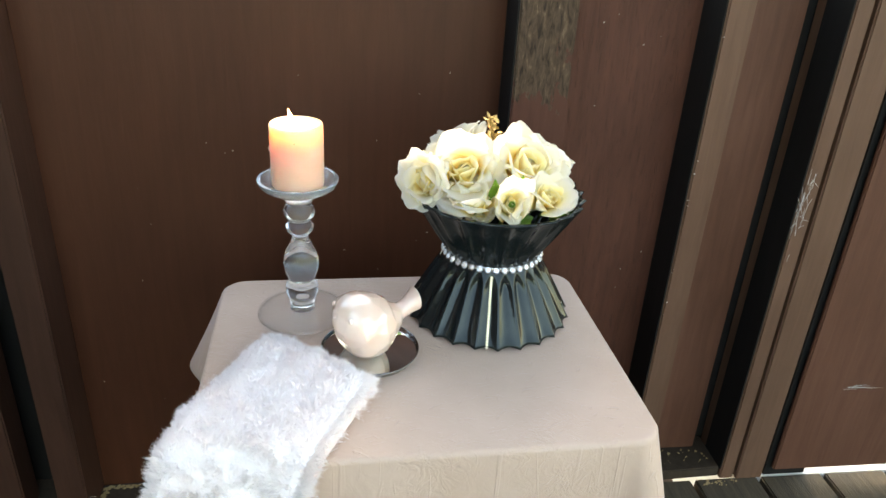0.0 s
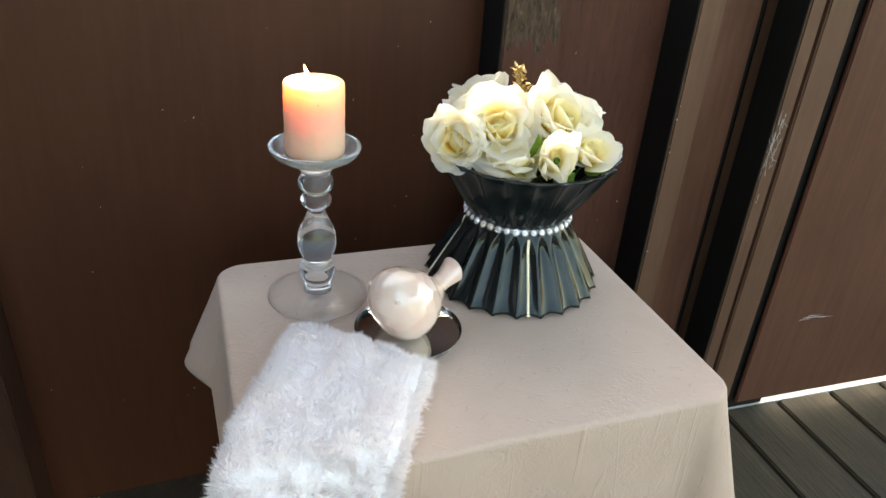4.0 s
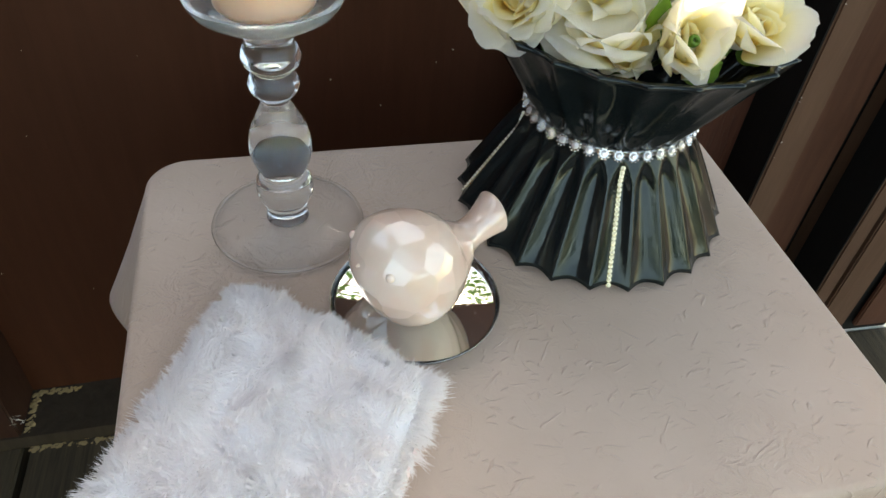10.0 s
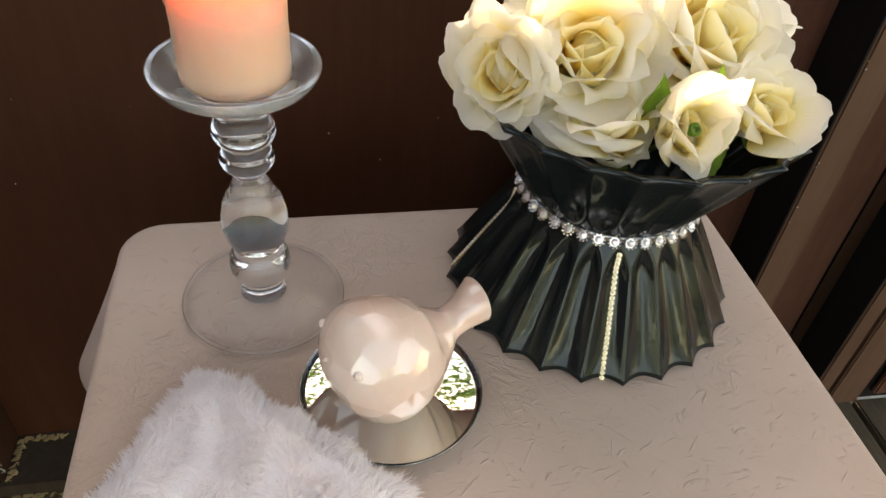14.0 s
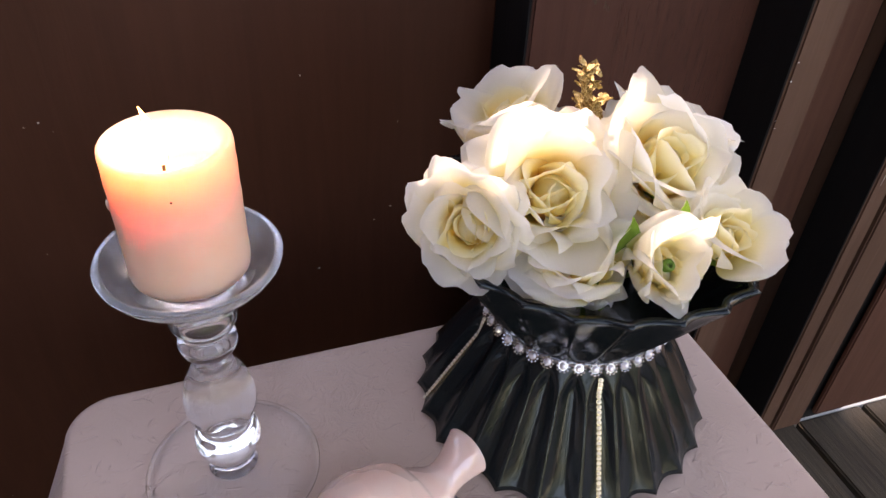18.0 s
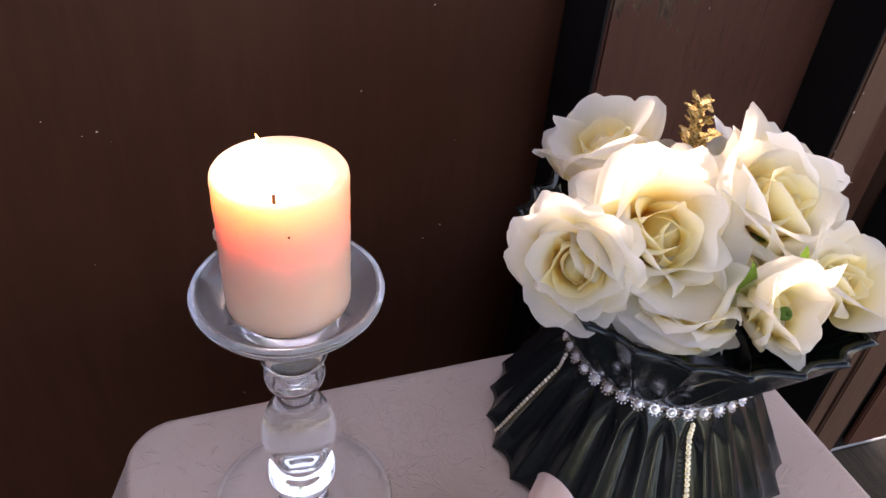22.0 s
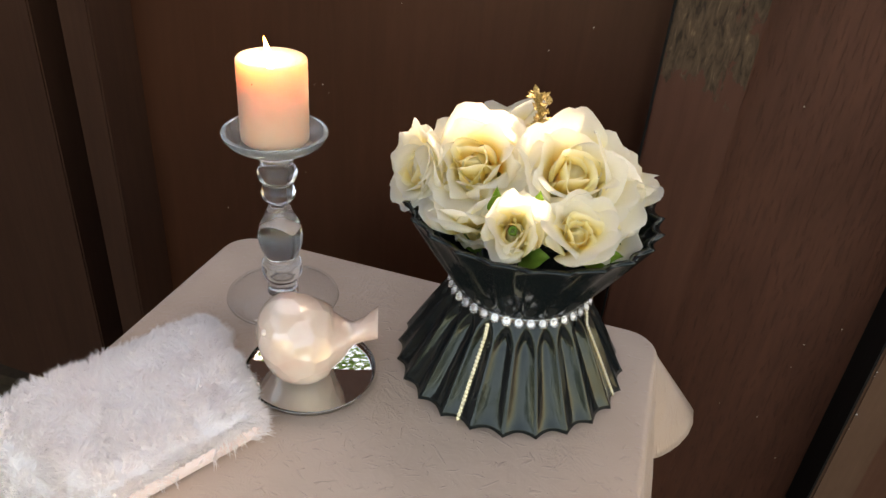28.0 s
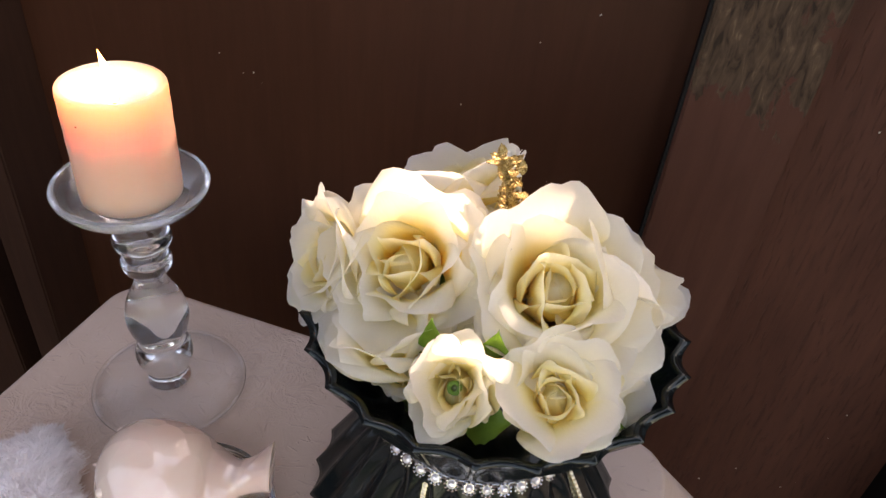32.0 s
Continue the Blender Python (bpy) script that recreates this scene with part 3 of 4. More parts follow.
def candle():
    root = tagged(new("candle"), "lit ivory pillar candle glowing orange near its flame", "candle")
    root.location = (HX, HY, CZ)
    r = 0.0366
    prof = [(0, 0), (r - 0.002, 0), (r - 0.0004, 0.002), (r, 0.005)] + [(r + 0.0002 * math.sin(k * 2.1), 0.005 + (CTOP - 0.010) * k / 12) for k in range(1, 13)]
    prof += [(r - 0.0004, CTOP - 0.0015), (r - 0.0014, CTOP), (r - 0.004, CTOP - 0.0008), (r - 0.0065, CTOP - 0.0022), (r - 0.0085, CTOP - 0.0055), (r - 0.0102, CTOP - 0.012), (r - 0.0118, CTOP - 0.019), (0.019, CTOP - 0.0235), (0, CTOP - 0.0245)]
    part("wax", lathe(prof, 64), M_wax, root, "", True)
    bm = lathe([(0, 0), (0.0011, 0), (0.001, 0.009), (0, 0.010)], 8)
    bmesh.ops.translate(bm, verts=bm.verts, vec=(-0.004, 0.004, CTOP - 0.0252))
    part("wick", bm, M_wick, root, "charred wick")
    drip = lathe([(0, 0.005), (0.0012, 0.0045), (0.0019, 0.002), (0.0018, -0.001), (0.001, -0.003), (0, -0.0035)], 10)
    bmesh.ops.translate(drip, verts=drip.verts, vec=(-r * 0.985, -r * 0.1, CTOP - 0.036))
    part("wax_drip", drip, M_wax, root, "", True)
    speck = lathe([(0, 0.0004), (0.0006, 0.0003), (0.0007, 0)], 8)
    bmesh.ops.rotate(speck, verts=speck.verts, cent=(0, 0, 0), matrix=Matrix.Rotation(radians(90), 3, "X"))
    bmesh.ops.translate(speck, verts=speck.verts, vec=(-0.001, -r - 0.0002, 0.995 - CZ))
    part("speck", speck, M_wick, root, "dark speck")
    fl = lathe(spline([(0.0, 0.0), (0.0026, 0.004), (0.0038, 0.011), (0.0035, 0.019), (0.0019, 0.029), (0.0, 0.038)], 4), 20)
    for q in fl.verts:
        q.co.x -= 4.5 * q.co.z * q.co.z
    bmesh.ops.translate(fl, verts=fl.verts, vec=(-0.004, 0.004, CTOP - 0.0185))
    part("flame", fl, M_flame, root, "small bright candle flame", True)
    return root
candle()
lamp = new("flame_light", bpy.data.lights.new("flame_light", "POINT"))
lamp.location = (HX - 0.004, HY + 0.004, CZ + CTOP - 0.0120)
lamp.data.energy, lamp.data.color, lamp.data.shadow_soft_size = 0.100, (1.0, 0.37, 0.25), 0.004

# ---- the fluted vase ----
VX, VY = 0.2226, 0.984
NFL = 24
STRIP = [-100.2, -8.4, 81.0, 171.0]
def bowl_rows(z_of, r_of, n_v, phase, inner=0.0, lip=0.0):
    """Rings of a fluted bowl, from its foot (v=0) to its scalloped edge (v=1)."""
    rows, per = [], 12
    for k in range(n_v + 1):
        v = k / n_v
        row = []
        for i in range(NFL * per):
            a = 2 * math.pi * i / (NFL * per) + phase
            w = (i % per) / per
            lobe = abs(math.sin(math.pi * w)) ** 0.95
            arch = max(0.0, min(1.0, (v - 0.04 - 0.16 * abs(2 * w - 1) ** 1.6) / 0.16))
            r = r_of(v) - 0.0076 * arch * arch * (3 - 2 * arch) * (1 - 0.12 * v * v) * lobe - inner - (lip * max(0.0, (v - 0.90) / 0.10) if inner else 0.0)
            cut = 0.0028 * lobe * max(0, (v - 0.8) / 0.2) ** 2
            row.append((r, a, z_of(v), cut))
        rows.append(row)
    return rows

def fluted_vase():
    root = tagged(new("vase"), "black fluted hourglass vase trimmed with rhinestones", "vase")
    root.matrix_world = pose(VX, VY, TOP, 0, 0, 0)
    H, RN, RB = 0.1020, 0.0710, 0.1290
    ph = radians(STRIP[0]) - math.pi / NFL
    r_low = lambda v: RN + (RB - RN) * (0.80 * v + 0.20 * v ** 2.2) + 0.004 * math.sin(math.pi * v)
    def sheet(name, up, label):
        z_of = (lambda v: 0.1060 + 0.0945 * v) if up else (lambda v: 0.1030 - H * v)
        rows = []
        r_of = (lambda v: r_low(v) + 0.0025 * v) if up else r_low
        for row in bowl_rows(z_of, r_of, 26, ph):
            rows.append([(r * math.cos(a), r * math.sin(a), z + (c if up else -c) * (1 if up else -1) * (-1 if up else 1)) for r, a, z, c in row])
        back = []
        for row in bowl_rows(z_of, r_of, 26, ph, 0.0030 if up else 0.0018, 0.0042 if up else 0.0)[::-1]:
            back.append([(r * math.cos(a), r * math.sin(a), z + (-c if up else c)) for r, a, z, c in row])
        rows += back
        me = grid_mesh(name, rows, M_black, wrap=True)
        return part(name, me, M_black, root, label)
    sheet("lower_bowl", False, "upturned black fluted bowl with a scalloped edge")
    sheet("upper_bowl", True, "black fluted bowl with a scalloped edge")
    part("joint", lathe([(0, 0.1005), (0.069, 0.1005), (0.0712, 0.1025), (0.0712, 0.1065), (0.069, 0.1085), (0, 0.1085)], 48), M_black, root, "", True)
    # rhinestone flowers round the waist
    bm = bmesh.new()
    gem = lathe([(0, 0.0030), (0.0016, 0.0028), (0.0029, 0.0016), (0.0031, 0.0006), (0, 0)], 8)
    tmp = finish(gem, "t", None)
    bm.from_mesh(tmp)
    nf = len(bm.faces)
    for k in range(10):
        a = 2 * math.pi * k / 10
        r = bmesh.ops.create_icosphere(bm, subdivisions=1, radius=0.00105, matrix=Matrix.Translation((0.0045 * math.cos(a), 0.0045 * math.sin(a), 0.0010)))
    bmesh.ops.create_cone(bm, cap_ends=True, segments=16, radius1=0.0040, radius2=0.0036, depth=0.0012, matrix=Matrix.Translation((0, 0, 0.0)))
    me = bpy.data.meshes.new("rhinestone")
    for i, f in enumerate(bm.faces):
        f.material_index = 0 if i < nf else 1
    bm.to_mesh(me), bm.free()
    me.materials.append(M_crystal), me.materials.append(M_silver)
    band = part("rhinestone_band", lathe([(0.0722, 0.1015), (0.0728, 0.1020), (0.0728, 0.1070), (0.0722, 0.1075)], 96), M_rimdark, root, "silver band set with rhinestones", True)
    N = 39
    for k in range(N):
        a = radians(STRIP[0]) + 2 * math.pi * (k + 0.5) / N
        ob = part("rhinestone", me, None, band)
        ob.matrix_local = Matrix.Translation((0.0747 * math.cos(a), 0.0747 * math.sin(a), 0.1045)) @ Vector((math.cos(a), math.sin(a), 0.55)).to_track_quat("Z", "Y").to_matrix().to_4x4() @ Matrix.Rotation(k * 0.7, 4, "Z")
    # thin rhinestone chains down the lower bowl
    bm = bmesh.new()
    tmp = finish(lathe([(0, 0.0024), (0.0011, 0.0021), (0.0018, 0.0012), (0.0019, 0.0004)], 8), "t", None)
    bm.from_mesh(tmp)
    nf = len(bm.faces)
    bmesh.ops.create_cone(bm, cap_ends=True, segments=8, radius1=0.0025, radius2=0.0022, depth=0.0016, matrix=Matrix.Translation((0, 0, 0.0)))
    chain = bpy.data.meshes.new("chain_stone")
    for i, f in enumerate(bm.faces):
        f.material_index = 0 if i < nf else 1
    bm.to_mesh(chain), bm.free()
    chain.materials.append(M_crystal_warm), chain.materials.append(M_goldcup)
    for ang in STRIP:
        a = radians(ang)
        strip = []
        for k in range(27):
            v = 0.09 + 0.90 * k / 26
            r, z = r_low(v) - 0.0076 * min(1, v / 0.22) ** 1.5 * (1 - 0.12 * v * v) + 0.0007, 0.1030 - H * v
            strip.append([(r * math.cos(a) - q * math.sin(a), r * math.sin(a) + q * math.cos(a), z) for q in (-0.0011, 0.0011)])
        cord = part("rhinestone_chain", grid_mesh("rhinestone_chain", strip, M_goldcup), None, root, "thin gold chain of tiny rhinestones")
        for k in range(26):
            v = 0.10 + 0.88 * k / 25
            r, z = r_low(v) - 0.0076 * min(1, v / 0.22) ** 1.5 * (1 - 0.12 * v * v) + 0.0010, 0.1030 - H * v
            ob = part("chain_stone", chain, None, cord)
            ob.matrix_local = Matrix.Translation((r * math.cos(a), r * math.sin(a), z)) @ Vector((math.cos(a), math.sin(a), 0.62)).to_track_quat("Z", "Y").to_matrix().to_4x4()
    return root
fluted_vase()

# ---- the roses ----
# start radius, lean at the foot and the tip, length, half width, hollow at the foot and the tip, curl, waviness
KINDS = {"core": (0.16, 2, -20, 0.56, 0.42, 0.20, 0.26, 16, 0.5), "inner": (0.20, 14, -10, 0.64, 0.60, 0.30, 0.42, 40, 0.9),
         "middle": (0.22, 38, 8, 0.76, 0.76, 0.42, 0.70, 56, 1.3), "outer": (0.20, 60, 40, 0.92, 0.82, 0.60, 1.10, 50, 1.6),
         "skirt": (0.16, 80, 64, 1.02, 0.84, 0.80, 1.50, 38, 1.8), "tall": (0.10, 24, 14, 1.08, 0.74, 0.44, 0.90, 44, 1.4),
         "wing": (0.10, 46, 54, 1.06, 0.80, 0.60, 1.10, 30, 1.4), "frill": (0.16, 34, 16, 0.50, 0.34, 0.22, 0.34, 60, 2.6)}

def petal_mesh(kind, seed):
    """One petal round the z axis, in units of its rose's size."""
    rnd = random.Random(seed * 31 + len(kind))
    r0, a0, a1, L, W, b0, b1, curl, wave = KINDS[kind]
    nu, nv = 21, 15
    rows = [[] for j in range(nv + 1)]
    s1, s2, skew = rnd.random() * 6, rnd.random() * 6, rnd.uniform(-0.12, 0.12)
    point = rnd.choice((0.0, 0.0, 0.0, 0.05))
    notch = rnd.choice((0.0, 0.0, 0.03))
    for i in range(nu):
        u = math.sin(math.pi * (i / (nu - 1) - 0.5))
        r, z = r0, 0.0
        reach = 0.46 + 0.54 * max(0.0, 1 - abs(u) ** 2.6) ** 0.42 + 0.020 * wave * math.sin(3 * u + s1) + 0.012 * math.sin(17 * u + s2) + 0.008 * math.sin(41 * u)
        reach += point * max(0.0, 1 - 3 * abs(u - skew)) - notch * math.exp(-((u - skew * 3) / 0.10) ** 2)
        for j in range(nv + 1):
            v = j / nv
            roll = max(0, v - 0.66) / 0.34
            ang = radians(a0 + (a1 - a0) * v ** 1.2) + radians(curl) * roll ** 1.6 * (0.75 + 0.55 * math.sin(2.1 * u + s2))
            if j:
                r += math.sin(ang) * L * reach / nv
                z += math.cos(ang) * L * reach / nv
            half = W * (0.20 + 0.80 * math.sin(math.pi * (0.04 + 0.60 * v)) ** 0.75) * (1 - 0.12 * (max(0, v - 0.5) / 0.5) ** 2)
            bend = b0 + (b1 - b0) * v
            th = u * half / bend
            edge = max(0.0, abs(u) - 0.62) / 0.38
            wob = 0.040 * wave * v * v * math.sin(3.6 * u + s2) + 0.014 * wave * v ** 3 * math.sin(9 * u + s1)
            x = r - bend * (1 - math.cos(th)) * (1 - 0.45 * roll) + wob + 0.10 * (curl / 50) * edge * edge * v
            rows[j].append((x, bend * math.sin(th) + skew * v * v, z + wob * 0.7 - 0.03 * edge * edge * v))
    return grid_mesh("petal", rows, M_heart if kind in ("core", "inner", "frill") else M_petal, uv=True)

def sepal_mesh():
    rows = []
    for j in range(7):
        v = j / 6
        w = 0.16 * math.sin(math.pi * (0.12 + 0.88 * v)) ** 0.8 * (1 - 0.3 * v)
        rows.append([(0.06 + 0.42 * v, u * w, -0.05 + 0.26 * v * v + 0.05 * u * u) for u in (-1, -0.5, 0, 0.5, 1)])
    return grid_mesh("sepal", rows, M_leaf, uv=True)
SEPAL = sepal_mesh()
def bud_mesh():
    """The tight spiral in the middle of a bloom."""
    rows = []
    for j in range(13):
        v = j / 12
        r = 0.25 * max(0.0, math.sin(math.pi * (0.12 + 0.88 * v))) ** 0.6
        ring = []
        for i in range(32):
            w = 0.82 + 0.32 * ((i / 32 * 2.0 + v * 0.45) % 1.0)
            ring.append((r * w * math.cos(2 * math.pi * i / 32), r * w * math.sin(2 * math.pi * i / 32), 0.05 + 0.46 * v))
        rows.append(ring)
    return grid_mesh("bud", rows, M_heart, wrap=True, uv=True)
BUD = bud_mesh()
STEM = finish(lathe([(0.0, -1.1), (0.045, -1.1), (0.045, -0.3), (0.06, -0.12), (0.13, -0.02), (0.10, 0.06), (0, 0.08)], 10), "stem", M_leaf, True)
SOCKET = finish(lathe([(0.10, 0.10), (0.10, 0.40), (0.07, 0.43), (0.045, 0.42), (0.04, 0.30), (0.0, 0.28)], 12), "socket", M_leaf, True)

def rose(at, facing, size, petals, label, seed, hollow=False, squash=1.0):
    """A silk rose whose heart lies at `at` and opens towards `facing`. Each petal: its kind, its
    bearing round the heart (0 to the right, 90 upward for one who faces it), a scale and an extra lean."""
    root = tagged(new("rose"), label, "flower", group="roses in the vase")
    s = size / 1.02
    d = Vector(facing).normalized()
    x = Vector((0, 0, 1)).cross(d).normalized()
    turn = Matrix((x, d.cross(x), d)).transposed().to_4x4()
    root.matrix_world = Matrix.Translation(Vector(at) - d * 0.40 * s) @ turn
    rnd = random.Random(seed)
    for k, (kind, az, scale, lean) in enumerate(petals):
        ob = part("petal", petal_mesh(kind, seed * 40 + k), None, root)
        ob.matrix_local = Matrix.Diagonal((squash, 1.0, 1.0, 1.0)) @ Matrix.Rotation(radians(az + rnd.uniform(-8, 8)), 4, "Z") @ Matrix.Rotation(radians(lean + rnd.uniform(-5, 5)), 4, "Y") @ Matrix.Rotation(radians(rnd.uniform(-6, 6)), 4, "X") @ Matrix.Scale(s * scale * rnd.uniform(0.96, 1.05), 4)
    for k in range(5):
        part("sepal", SEPAL, None, root).matrix_local = Matrix.Rotation(2 * math.pi * k / 5, 4, "Z") @ Matrix.Scale(s, 4)
    part("bud", BUD, None, root).matrix_local = Matrix.Diagonal((squash, 1.0, 1.0, 1.0)) @ Matrix.Scale(s, 4)
    if hollow:
        part("socket", SOCKET, None, root, "empty green stem socket").matrix_local = Matrix.Translation((0, 0, 0.16 * s)) @ Matrix.Scale(s, 4)
    part("stem", STEM, None, root).matrix_local = Matrix.Scale(s, 4)
    return root

def whorl(kind, n, first, scale=1.0, lean=0.0):
    return [(kind, first + 360 * k / n, scale, lean) for k in range(n)]

FULL = whorl("core", 3, 40) + whorl("inner", 4, 100)
# the two large blooms
rose((0.167, 0.951, 0.958), (-0.12, -0.62, 0.76), 0.058, FULL + whorl("middle", 5, 65) + whorl("outer", 6, 25) + [("skirt", 175, 1.04, -6), ("outer", 95, 1.12, -6), ("skirt", 235, 0.95, 0), ("skirt", 290, 0.95, 0), ("skirt", 20, 0.9, -4)], "full cream-white silk rose with a yellow heart", 3)
rose((0.261, 0.963, 0.962), (0.20, -0.46, 0.86), 0.063, FULL + whorl("middle", 5, 20) + whorl("outer", 6, 60) + [("skirt", 290, 1.05, 2), ("skirt", 340, 1.0, 2), ("skirt", 230, 0.9, 0), ("outer", 110, 1.08, -8)], "full cream-white silk rose with a pale yellow heart", 5)
# leaning over the rim
rose((0.109, 0.953, 0.939), (-0.58, -0.66, 0.46), 0.045, whorl("core", 2, 30, 1.0, 8) + whorl("inner", 4, 90, 1.0, 6) + whorl("middle", 5, 45, 1.0, 4) + [("outer", 90, 1.06, -10), ("outer", 45, 1.06, -8), ("outer", 135, 1.06, -6), ("outer", 180, 1.02, 0), ("outer", 235, 0.95, 0), ("outer", 300, 0.95, 0), ("outer", 10, 0.98, -6)], "cream-white silk rose leaning over the vase rim", 7)
# half-open behind the others
rose((0.172, 1.050, 0.962), (-0.36, 0.24, 0.90), 0.056, whorl("core", 3, 10) + whorl("inner", 3, 50) + [("tall", 200, 1.0, 16), ("tall", 275, 1.0, 10), ("tall", 20, 0.95, 14), ("tall", 95, 0.95, 14), ("wing", 235, 1.0, 0), ("wing", 320, 0.95, -4), ("wing", 150, 1.0, 0)], "half-open ivory silk rose behind the others", 9)
# split, with a bare green socket
rose((0.224, 0.896, 0.926), (0.04, -0.70, 0.72), 0.044, whorl("frill", 5, 20, 1.2) + whorl("inner", 5, 30, 0.95, -4) + whorl("middle", 5, 0, 1.0, -10) + [("tall", 88, 1.28, 2), ("tall", 150, 1.08, 8), ("tall", 200, 1.0, 8), ("wing", 262, 0.90, -14), ("tall", 335, 0.95, -2), ("tall", 30, 1.05, 0)], "split white silk rose with its heart missing", 11, True, 0.72)
# ruffled, opened wide in front
rose((0.279, 0.908, 0.933), (0.14, -0.42, 0.89), 0.038, FULL + [("inner", 60, 1.25, 4), ("middle", 80, 1.12, 0), ("middle", 150, 1.12, 0), ("middle", 15, 1.12, 0), ("wing", 216, 1.15, -10), ("wing", 322, 1.18, -12), ("wing", 5, 1.15, -10), ("outer", 120, 1.1, -10), ("outer", 60, 1.1, -12)], "ruffled cream silk rose at the vase rim", 13)
# low, seen from its underside at the rim
rose((0.176, 0.918, 0.925), (-0.20, -0.02, 0.97), 0.042, whorl("core", 2, 80) + whorl("inner", 3, 20, 0.95) + [("tall", 270, 1.05, 18), ("tall", 200, 1.05, 14), ("tall", 335, 1.05, 14), ("wing", 240, 1.08, 0), ("wing", 165, 1.1, -6), ("tall", 60, 1.0, 6), ("tall", 120, 1.0, 6), ("wing", 305, 1.08, -2)], "low cream silk rose bending over the rim", 15)
rose((0.184, 0.914, 0.906), (-0.14, -0.40, 0.90), 0.030, whorl("inner", 3, 20) + whorl("middle", 4, 60) + whorl("tall", 5, 0, 1.0, 14), "pale silk rose low inside the vase", 27)
# wide rounded petals behind
rose((0.292, 1.008, 0.950), (0.42, 0.14, 0.88), 0.055, whorl("core", 3, 30) + whorl("inner", 3, 0) + [("tall", 150, 1.0, 14), ("wing", 95, 1.05, -14), ("wing", 45, 1.08, -8), ("wing", 340, 1.05, -2), ("wing", 290, 1.0, 2), ("tall", 200, 1.0, 12), ("tall", 250, 1.0, 10)], "white silk rose with wide rounded petals", 17)
# deep in the bunch
rose((0.214, 1.000, 0.948), (0.0, -0.20, 0.98), 0.054, FULL + whorl("middle", 4, 40) + whorl("outer", 5, 0), "ivory silk rose deep in the bunch", 19)
rose((0.224, 0.938, 0.926), (0.0, -0.30, 0.95), 0.042, FULL + whorl("middle", 4, 10) + whorl("outer", 4, 50), "ivory silk rose deep in the bunch", 25)
rose((0.298, 0.950, 0.927), (0.52, -0.30, 0.80), 0.043, whorl("core", 2, 0) + whorl("inner", 3, 70) + whorl("middle", 4, 20) + whorl("outer", 4, 50), "small cream silk rose at the vase's edge", 21)
rose((0.134, 0.985, 0.914), (-0.40, 0.10, 0.90), 0.042, whorl("inner", 3, 10) + whorl("middle", 3, 60) + whorl("outer", 4, 30), "pale silk rose low inside the vase", 23)

def silk_leaf(at, direction, up, length, width):
    rows = []
    for j in range(11):
        v = j / 10
        w = width * math.sin(math.pi * (0.05 + 0.95 * v) ** 0.8) * (1 + 0.10 * (j % 2))
        rows.append([(length * v, u * w, 0.18 * width * abs(u) + 0.12 * length * math.sin(2.6 * v)) for u in (-1, -0.5, 0, 0.5, 1)])
    ob = thing("rose_leaf", grid_mesh("rose_leaf", rows, M_leaf, uv=True), None, "green silk leaf between the roses", "leaf", group="leaves in the vase")
    x = Vector(direction).normalized()
    y = Vector(up).cross(x).normalized()
    z = x.cross(y)
    ob.matrix_world = Matrix.Translation(at) @ Matrix((x, y, z)).transposed().to_4x4()
    return ob
silk_leaf((0.207, 0.930, 0.905), (-0.10, -0.28, 0.95), (0, -1, 0.2), 0.060, 0.012)
silk_leaf((0.240, 0.935, 0.915), (0.0, -0.35, 0.9), (0, -1, 0.2), 0.056, 0.013)
silk_leaf((0.272, 0.930, 0.918), (0.80, -0.22, 0.12), (0, -0.5, 1), 0.048, 0.012)
silk_leaf((0.290, 0.930, 0.892), (0.75, -0.20, 0.45), (0, -0.6, 1), 0.040, 0.013)
silk_leaf((0.232, 0.902, 0.893), (0.80, 0.05, 0.30), (0, -0.6, 1), 0.030, 0.013)
silk_leaf((0.194, 0.908, 0.892), (-0.7, 0.10, 0.25), (0, -0.5, 1), 0.024, 0.009)

def gold_spray():
    root = tagged(new("gold_spray"), "glittery gold leaf spray standing among the roses", "decoration")
    root.location = (0.2170, 1.017, 0.932)
    pts = [Vector((0.030, 0.006, 0.018)), Vector((0.012, 0.0, 0.024)), Vector((0.002, -0.004, 0.034)), Vector((-0.002, -0.008, 0.052)), Vector((-0.007, -0.010, 0.070)), Vector((-0.011, -0.012, 0.086))]
    bm = bmesh.new()
    for a, b in zip(pts, pts[1:]):
        m = Matrix.Translation((a + b) / 2) @ (b - a).to_track_quat("Z", "Y").to_matrix().to_4x4()
        bmesh.ops.create_cone(bm, cap_ends=True, segments=6, radius1=0.0010, radius2=0.0009, depth=(b - a).length * 1.1, matrix=m)
    part("stem", bm, M_glitter, root)
    rows = []
    for j in range(6):
        v = j / 5
        w = 0.0040 * math.sin(math.pi * (0.08 + 0.92 * v))
        rows.append([(0.0125 * v, u * w, 0.0012 * u * u + 0.002 * v * v) for u in (-1, 0, 1)])
    lf = grid_mesh("leaflet", rows, M_glitter, uv=True)
    rnd = random.Random(5)
    for k in range(96):
        f = (k / 95) ** 0.9
        i = min(len(pts) - 2, 1 + int(f * (len(pts) - 2)))
        q = f * (len(pts) - 2) + 1 - i
        p = pts[i].lerp(pts[i + 1], min(1, q))
        ob = part("leaflet", lf, None, root)
        if k % 5 == 2 and k > 20:
            p = p + Vector((0.004 + 0.0016 * (k % 7), 0, -0.002))
        ob.matrix_local = Matrix.Translation(p) @ Matrix.Rotation(k * 2.4, 4, "Z") @ Matrix.Rotation(radians(rnd.uniform(-60, 5)), 4, "Y") @ Matrix.Scale(rnd.uniform(0.6, 1.1) * (1.2 - 0.35 * f), 4)
    return root
gold_spray()

